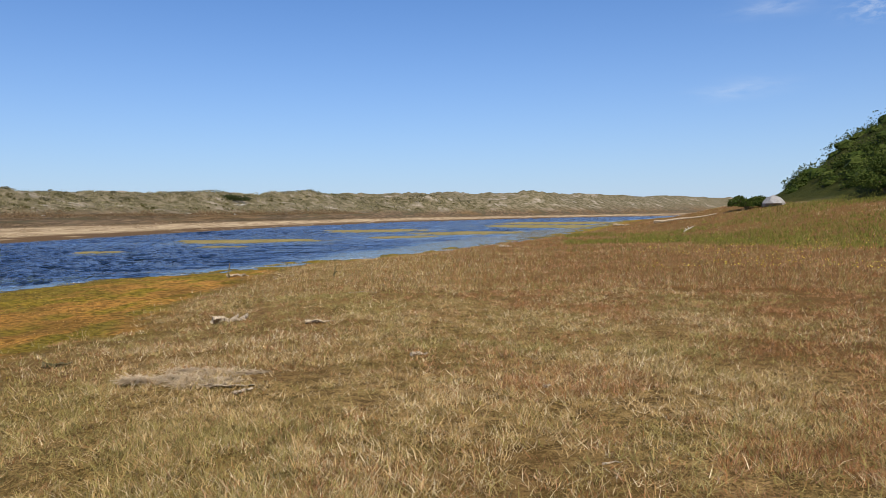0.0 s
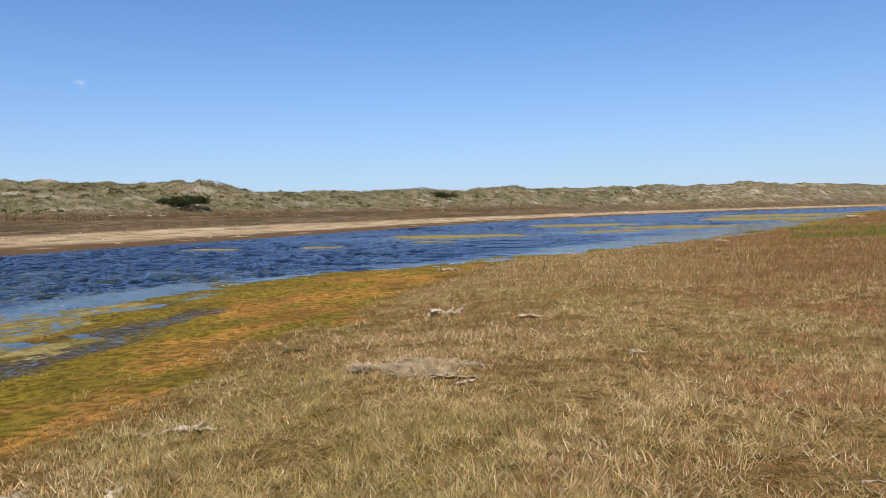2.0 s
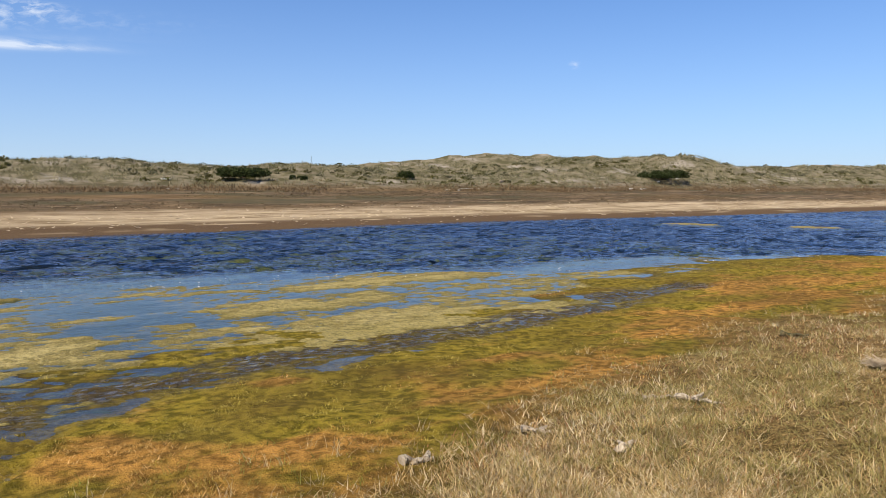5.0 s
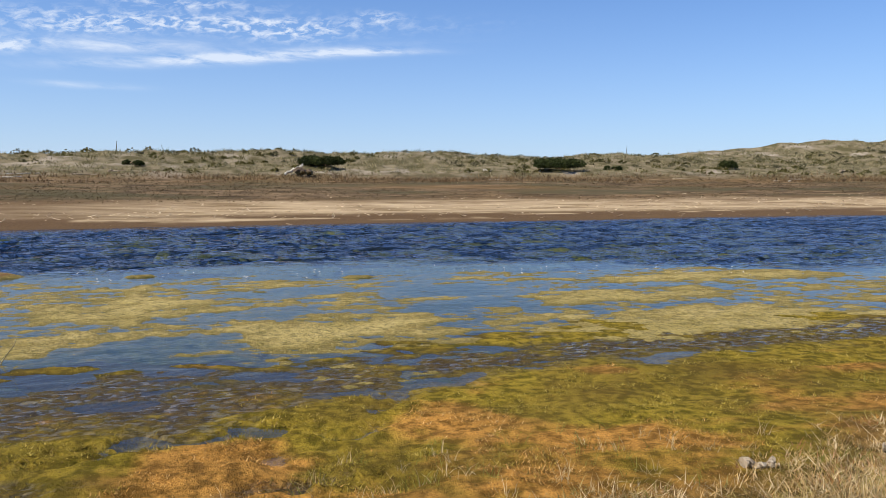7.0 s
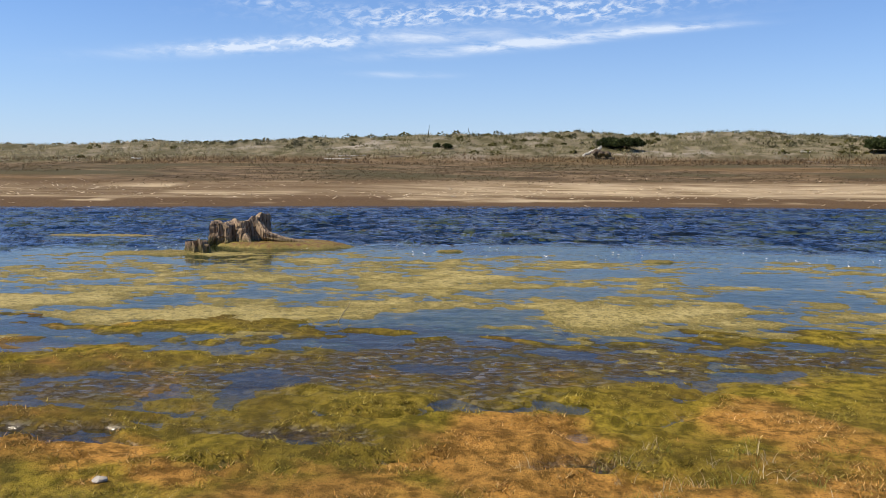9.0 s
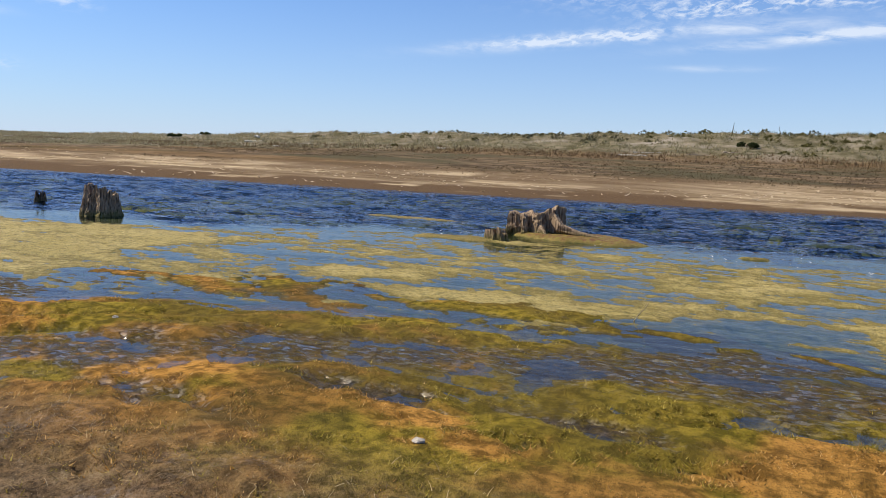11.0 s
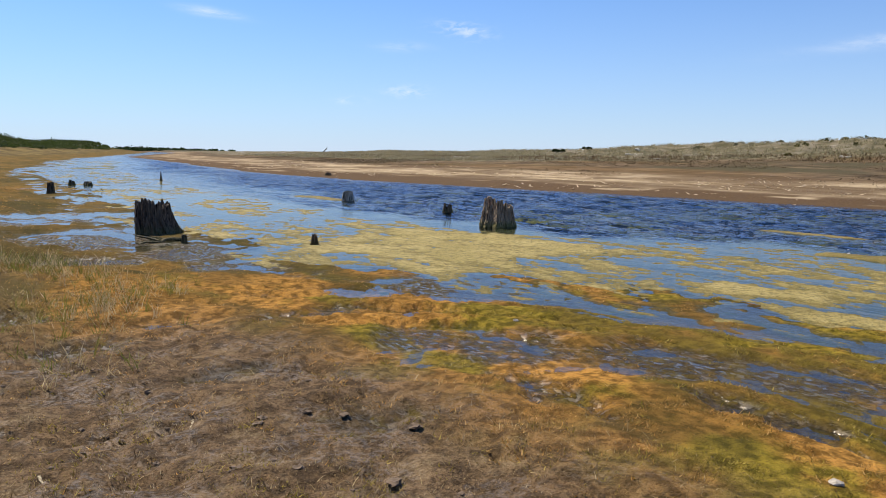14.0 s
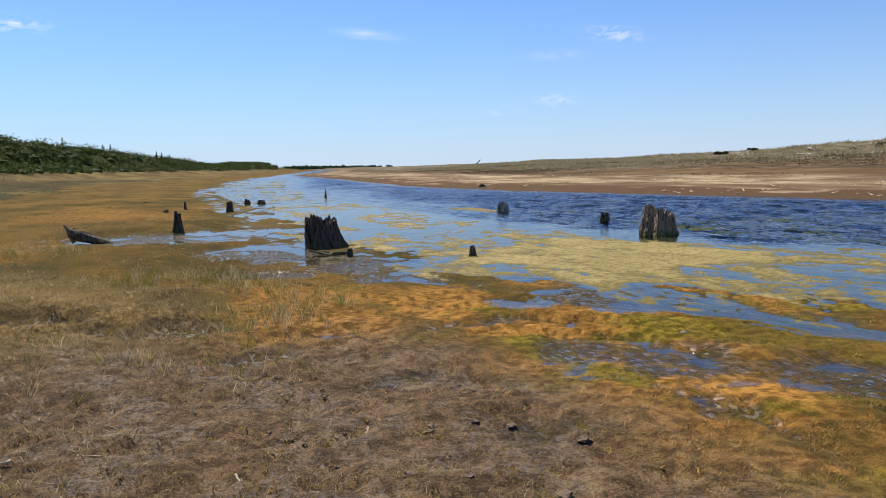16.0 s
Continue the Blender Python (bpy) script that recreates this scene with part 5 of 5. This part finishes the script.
# ---------------------------------------------------------------- driftwood and small things
def limb(bm, pts, radius, rnd, end=0.3, flat=0.7, sides=8):
    """A bent, knotted, tapering piece of wood through pts."""
    rings = []
    for k, p in enumerate(pts):
        t = k / (len(pts) - 1)
        rad = radius * (1 - (1 - end) * t)
        q = Vector(pts[min(k + 1, len(pts) - 1)]) - Vector(pts[max(k - 1, 0)])
        q.normalize()
        s = q.cross(Vector((0.1, 0.2, 1))).normalized()
        u = s.cross(q)
        rings.append([bm.verts.new(Vector(p) + s * rad * math.cos(a) * rnd.uniform(0.75, 1.25) + u * rad * flat * math.sin(a) * rnd.uniform(0.75, 1.25))
                      for a in [i * 2 * math.pi / sides for i in range(sides)]])
    for a, b in zip(rings, rings[1:]):
        for i in range(sides):
            bm.faces.new((a[i], a[(i + 1) % sides], b[(i + 1) % sides], b[i]))
    bm.faces.new(rings[0][::-1])
    bm.faces.new(rings[-1])


def driftwood(x, y, length, thick, turn, mat, label, seed, branches=1, name="driftwood", lift=0.0, tilt=0.0, category="driftwood", z=None):
    rnd = random.Random(seed)
    ground = ground_z(x, y) if z is None else z
    ob = new(name)
    ob.matrix_world = pose(x, y, ground + thick * 0.25 + lift, 0, -tilt, turn)
    n = 7
    bm = bmesh.new()
    limb(bm, [((k / (n - 1) - 0.5) * length, rnd.uniform(-0.06, 0.06) * length, rnd.uniform(-0.15, 0.25) * thick) for k in range(n)], thick * 0.5, rnd)
    bmesh.ops.recalc_face_normals(bm, faces=bm.faces)
    part("stem", bm, mat, ob)
    for b in range(branches):
        bm = bmesh.new()
        s = rnd.uniform(-0.3, 0.35) * length
        sgn = rnd.choice((-1, 1))
        bl = length * rnd.uniform(0.25, 0.45)
        limb(bm, [(s, 0, 0), (s + 0.3 * bl, sgn * 0.35 * bl, 0.15 * bl), (s + 0.5 * bl, sgn * 0.75 * bl, 0.22 * bl), (s + 0.55 * bl, sgn * bl, 0.3 * bl)], thick * 0.36, rnd)
        bmesh.ops.recalc_face_normals(bm, faces=bm.faces)
        part("branch", bm, mat, ob)
    return tagged(ob, label, category, "driftwood on the meadow" if z is None and abs(x) < 9 else "")


def leaning_log(x, y):
    """A thick split log, its broken end propped up, the other sunk in the mud."""
    rnd = random.Random(27)
    ob = new("log")
    ob.matrix_world = pose(x, y, ground_z(x, y), 0, 0, -20)
    bm = bmesh.new()
    limb(bm, [(-0.62, 0.0, -0.08), (-0.38, 0.02, 0.02), (-0.1, 0.0, 0.11), (0.16, 0.02, 0.20), (0.34, 0.0, 0.26), (0.42, 0.0, 0.30)], 0.11, rnd, 1.5, 0.85, 12)
    bmesh.ops.recalc_face_normals(bm, faces=bm.faces)
    part("trunk", bm, DARK_WOOD, ob)
    bm = bmesh.new()
    limb(bm, [(0.36, 0.0, 0.05), (0.42, 0.02, 0.22), (0.50, 0.0, 0.38), (0.58, 0.0, 0.50)], 0.09, rnd, 0.3, 0.5)
    bmesh.ops.recalc_face_normals(bm, faces=bm.faces)
    part("broken_end", bm, GREY_WOOD, ob, "paler splintered end")
    return tagged(ob, "dark leaning log with a broken end by a puddle", "log")


def pebble(x, y, size, mat, label, seed, name="pebble", category="stone", flat=0.6, group="", rough=0.0):
    rnd = random.Random(seed)
    bm = bmesh.new()
    bmesh.ops.create_icosphere(bm, subdivisions=2, radius=size)
    ax = Vector((rnd.random(), rnd.random(), rnd.random()))
    for v in bm.verts:
        k = 1 + 0.45 * noise.noise(v.co / size * 1.3 + ax * 30) + rough * noise.noise(v.co / size * 3.4 + ax * 50)
        v.co = Vector((v.co.x * k * 1.2, v.co.y * k, v.co.z * k * flat))
    me = bpy.data.meshes.new(name)
    bm.to_mesh(me)
    bm.free()
    me.materials.append(mat)
    ob = new(name, me)
    ob.matrix_world = pose(x, y, ground_z(x, y) + size * flat * 0.35, 0, 0, rnd.uniform(0, 360))
    return tagged(ob, label, category, group)


def bush(x, y, wide, high, label, seed, mat=None, leaf=0.28, count=1500):
    """A low shrub: short stems under a lobed crown of single leaves."""
    g = np.random.default_rng(seed)
    ob = new("bush")
    ground = ground_z(x, y)
    ob.location = (x, y, ground)
    k = max(6, int(wide * 4))
    a = g.random(k) * 2 * np.pi
    rr = np.sqrt(g.random(k)) * wide * 0.50
    rad = high * (0.34 + 0.22 * g.random(k))
    v, f = leaf_cloud(rr * np.cos(a), rr * np.sin(a), rad * 0.55 + 0.1, rad, count * 7 // (5 * k), leaf, g, 0.85)
    v[:, 2] = np.maximum(v[:, 2], 0.02)
    crown = new("crown", mesh_of("crown", v, f, mat or BUSH))
    crown.parent = ob
    for i in range(3):
        bm = bmesh.new()
        limb(bm, [(0, 0, -0.1), (0.2 * math.cos(i * 2.1), 0.2 * math.sin(i * 2.1), high * 0.25), (0.5 * math.cos(i * 2.1), 0.5 * math.sin(i * 2.1), high * 0.5)], 0.07, random.Random(i), 0.5, 1.0)
        part("stem", bm, DARK_WOOD, ob)
    return tagged(ob, label, "bush")


# on the meadow
driftwood(-5.55, 20.6, 0.55, 0.13, 10, PALE_WOOD, "forked pale driftwood at the meadow's edge", 1, 1)
driftwood(-5.75, 20.5, 0.42, 0.06, 80, DARK_WOOD, "dark upright driftwood stick at the meadow's edge", 2, 0, lift=0.16, tilt=78)
driftwood(-1.72, 10.3, 0.36, 0.07, 8, PALE_WOOD, "pale knobby driftwood lying in dry grass", 3, 1)
driftwood(-1.55, 14.0, 0.50, 0.05, 5, PALE_WOOD, "straight pale driftwood stick in dry grass", 4, 0)
driftwood(-3.1, 11.1, 0.45, 0.13, 20, PALE_WOOD, "broken bleached driftwood with sand on the meadow", 5, 2)
driftwood(-3.3, 11.3, 0.25, 0.12, 70, PALE_WOOD, "short bleached driftwood chunk on the meadow", 6, 0)
driftwood(-2.65, 18.1, 0.32, 0.05, 85, DARK_WOOD, "small dark upright stick in the grass", 7, 1, lift=0.1, tilt=70)
driftwood(-4.15, 8.4, 0.28, 0.09, 30, DARK_WOOD, "dark rotten wood scrap in the grass", 8, 1)
driftwood(-3.42, 5.35, 0.34, 0.07, 15, PALE_WOOD, "forked cream driftwood on bare soil", 9, 2)
driftwood(-3.70, 5.25, 0.24, 0.05, 60, PALE_WOOD, "thin cream driftwood on bare soil", 10, 0)
driftwood(-3.75, 3.95, 0.20, 0.07, 30, PALE_WOOD, "small pale driftwood scrap in grass", 11, 1)
driftwood(-3.1, 4.05, 0.20, 0.07, 100, PALE_WOOD, "small pale driftwood scrap in grass", 12, 1)
driftwood(-3.85, 3.05, 0.20, 0.08, 70, PALE_WOOD, "small pale driftwood scrap in grass", 13, 1)
driftwood(0.72, 6.5, 0.10, 0.04, 40, PALE_WOOD, "chip of pale driftwood in rusty grass", 14, 0)
driftwood(0.82, 4.6, 0.12, 0.02, 15, PALE_WOOD, "pale twig in rusty grass", 15, 0)
driftwood(-0.35, 8.0, 0.18, 0.07, 30, PALE_WOOD, "pale wood scrap in dry grass", 16, 0)
driftwood(2.4, 31.8, 0.5, 0.16, 20, PALE_WOOD, "pale driftwood by the meadow's edge", 17, 0)
driftwood(16.6, 53.9, 4.2, 0.30, -18, PALE_WOOD, "long bleached log lying in tall grass", 18, 0, name="log", category="log", tilt=7, lift=0.12)
driftwood(13.7, 43.9, 0.75, 0.10, 20, BONE_WOOD, "white branching driftwood in green grass", 19, 3, lift=0.12, tilt=25)
driftwood(18.2, 80.0, 1.8, 0.35, 5, PALE_WOOD, "pale drift log on the shore", 20, 0, name="log", category="log")
# mud and south side
driftwood(-1.70, -4.88, 0.13, 0.022, 65, STRAW_WOOD, "pale bent twig on dark mud", 21, 0)
driftwood(-0.05, -5.15, 0.15, 0.022, 150, STRAW_WOOD, "pale twig lying in sparse grass", 22, 0)
driftwood(-0.78, -4.42, 0.10, 0.02, 100, STRAW_WOOD, "short pale twig on dark mud", 23, 0)
driftwood(0.05, -4.62, 0.12, 0.02, 30, STRAW_WOOD, "short pale twig in sparse grass", 24, 0)
driftwood(0.45, -5.1, 0.2, 0.022, 0, STRAW_WOOD, "pale twig lying in sparse grass", 25, 0)
driftwood(-4.60, -15.35, 1.15, 0.10, 28, DARK_WOOD, "flat sunken plank in the pool before the stump", 26, 1, z=0.0)
leaning_log(-0.25, -21.6)
driftwood(-3.7, -44.0, 1.2, 0.14, 30, DARK_WOOD, "dark drift branch on the marsh", 28, 1)
driftwood(-7.9, -35.5, 1.8, 0.08, 10, DARK_WOOD, "thin dark drift branch on orange moss", 29, 1)
driftwood(-8.75, -1.75, 0.34, 0.018, 60, STRAW_WOOD, "thin bent reed standing in the shallows", 30, 0, name="reed", category="reed", z=0.03, tilt=55, lift=0.08)
# far shore
driftwood(-74.6, 8.4, 1.9, 0.40, 80, BONE_WOOD, "tangled grey driftwood pile before the dunes", 31, 5, name="driftwood_pile", tilt=24, lift=0.45)
driftwood(-74.2, 9.3, 1.5, 1.1, 75, DARK_WOOD, "dark root plate of a drift log before the dunes", 32, 4, name="drift_log", category="log", lift=0.1)
driftwood(-48.3, 181.3, 3.0, 0.5, 20, BONE_WOOD, "white drift log under a dark dune bush", 33, 2, name="drift_log", category="log")
driftwood(-97.5, -183.8, 2.6, 0.4, 110, DARK_WOOD, "dark leaning drift log on the far flats", 34, 1, name="drift_log", category="log", tilt=40, lift=0.6)
driftwood(-77.6, -63.4, 0.9, 0.6, 60, BONE_WOOD, "white drift wood block on the dune", 35, 0, name="drift_log", category="log")
for k, (x, y) in enumerate([(-86.3, -3.8), (-88.0, -8.5), (-88.0, 52.0)]):
    driftwood(x, y, 1.7, 0.14, 30 * k, DARK_WOOD, "weathered upright post on the dune crest", 40 + k, 0, name="post", category="post", tilt=84, lift=0.55)
r = random.Random(5)
for k in range(46):  # bleached logs along the dune foot
    y = r.uniform(-120, 190)
    x = float(far_line(y)) - r.uniform(36, 47)
    driftwood(x, y, r.uniform(0.8, 3.2), r.uniform(0.16, 0.34), r.uniform(60, 120), BONE_WOOD if k % 3 else PALE_WOOD, "bleached drift log at the foot of the dunes", 100 + k, 0, name="drift_log", category="log")

pebble(-4.15, -2.1, 0.032, STONE, "pale angular stone on orange moss", 1)
pebble(-4.6, -6.65, 0.032, STONE, "pale rounded stone on orange moss", 2)
pebble(-5.5, -6.1, 0.03, STONE, "small pale stone on moss", 3)
r = random.Random(9)
clods = [(-2.79, -4.02, 0.05), (-1.95, -3.9, 0.045), (-1.7, -4.15, 0.05), (-2.05, -4.68, 0.04), (-2.4, -4.7, 0.035), (-2.56, -4.5, 0.04), (-1.66, -5.75, 0.04), (-2.1, -4.75, 0.035), (-2.3, -3.5, 0.05)]
clods += [(r.uniform(-2.9, -0.6), r.uniform(-6.5, -3.0), r.uniform(0.010, 0.026)) for _ in range(70)]
for k, (x, y, s) in enumerate(clods):
    pebble(x, y, s * 0.75, CLOD, "dark wet mud clod with ragged edges", 20 + k, "mud_clod", "clod", 0.42, "mud clods", 0.8)

for x, y, w, h, label, cnt in [(-79.5, 61.2, 1.6, 1.3, "small round dark bush on the dune", 600), (-70.2, 104.3, 7.0, 1.9, "broad low dark bush at the dune foot", 2200), (-78.3, 37.9, 4.6, 1.8, "dark rounded bush on the dune slope", 1800),
                               (-81.6, 12.5, 4.4, 1.6, "dark spreading bush on the dune slope", 1800), (-50.5, 186, 6.0, 2.2, "dark bush on the far dunes", 1500), (-80.4, -6.0, 2.0, 0.7, "low dark bush on the dune", 500),
                               (-82, -82, 1.8, 0.6, "small dark bush on the dune", 400), (-90, -83.5, 1.4, 0.5, "small dark bush on the dune", 300), (-79, 45, 1.6, 0.7, "low dark bush on the dune", 400),
                               (20.5, 53.0, 2.6, 1.1, "green shrub on the grassy bank", 1500), (25.6, 45.3, 2.4, 1.5, "grey-green shrub on the grassy bank", 1300), (27.5, 47.5, 3.0, 1.8, "bright green shrub at the foot of the hill", 1500)]:
    bush(x, y, w, h, label, int(abs(x * 13 + y * 7)), LEAF if x > 0 else BUSH, leaf=0.13 if x > 0 else 0.22, count=2 * cnt)
boulder = pebble(21.9, 51.9, 0.72, ROCK, "pale grey angular boulder on the grassy bank", 77, "boulder", "rock", 0.62)


def straw_heap():
    """Washed-up straw: a flat oval heap of single stalks with a slab of bark."""
    g = np.random.default_rng(41)
    ob = new("straw_heap")
    ob.location = (-2.25, 7.0, ground_z(-2.25, 7.0) - 0.02)
    n = 3000
    a, q = g.random(n) * 2 * np.pi, np.sqrt(g.random(n))
    keep = fbm(np.cos(a) * q * 2.2 + 9, np.sin(a) * q * 2.2 + 4, 151, 4) > 0.45 + 0.14 * q ** 2
    a, q = a[keep], q[keep]
    n = len(a)
    u, w = q * np.cos(a) * 0.66, q * np.sin(a) * 0.36
    x, y = u * 0.98 + w * 0.2, -u * 0.2 + w * 0.98 + 0.35 * np.maximum(u, 0) * 0.6
    z = 0.016 + 0.012 * (1 - q) + 0.022 * g.random(n)
    turn = g.normal(-0.15, 1.0, n)
    ln, wd = 0.04 + 0.11 * g.random(n), 0.003 + 0.003 * g.random(n)
    dx, dy = np.cos(turn) * ln, np.sin(turn) * ln
    ex, ey = -np.sin(turn) * wd, np.cos(turn) * wd
    dz = g.normal(0, 0.015, n)
    v = np.stack([np.stack([x - dx - ex, y - dy - ey, z - dz], -1), np.stack([x + dx - ex, y + dy - ey, z + dz], -1),
                  np.stack([x + dx + ex, y + dy + ey, z + dz], -1), np.stack([x - dx + ex, y - dy + ey, z - dz], -1)], 1).reshape(-1, 3)
    o = new("straw", mesh_of("straw", v, np.arange(4 * n).reshape(-1, 4), HEAP))
    o.parent = ob
    for k, (px, py, l, t) in enumerate([(0.42, -0.34, 0.36, 0.1), (0.2, -0.30, 0.34, -0.05), (0.55, -0.52, 0.18, 0.9)]):
        bm = bmesh.new()
        limb(bm, [(px + (i / 5 - 0.5) * l * math.cos(t), py + (i / 5 - 0.5) * l * math.sin(t), 0.032 + 0.01 * (i % 2)) for i in range(6)], 0.036, random.Random(k), 0.6, 0.2)
        part("bark_slab", bm, PALE_WOOD, ob)
    tagged(ob, "flat heap of washed-up pale straw with bark slabs", "straw heap")


straw_heap()


def meadow_flowers():
    g = np.random.default_rng(43)
    x, y, _ = ring_of(1300, 17, 34, g, -33, -14)
    Z, c = plan(x, y)
    keep = g.random(len(x)) < smooth(0.45, 0.6, fbm(x * 0.25, y * 0.25, 131, 3))
    blades("yellow_flowers", x[keep], y[keep], Z[keep] + 0.16, np.full(keep.sum(), 0.035), np.full(keep.sum(), 0.03), np.full(keep.sum(), 0.8), FLOWER, "small yellow flowers scattered in the meadow", "flowers", g, False)
    x, y, rr = ring_of(9000, 26, 56, g, -33, -9)
    keep = g.random(len(x)) < smooth(0.40, 0.55, fbm(x * 0.12, y * 0.2, 133, 3)) * smooth(26, 34, rr)
    X, Y = tufts(x[keep], y[keep], 4, np.full(keep.sum(), 0.12), g)
    Z, c = plan(X, Y)
    blades("green_meadow", X, Y, Z, 0.10 + 0.14 * g.random(len(X)), np.full(len(X), 0.03), 0.2 + 0.5 * g.random(len(X)), GREEN, "fresh green grass in the damp meadow", "grass", g, False)


meadow_flowers()
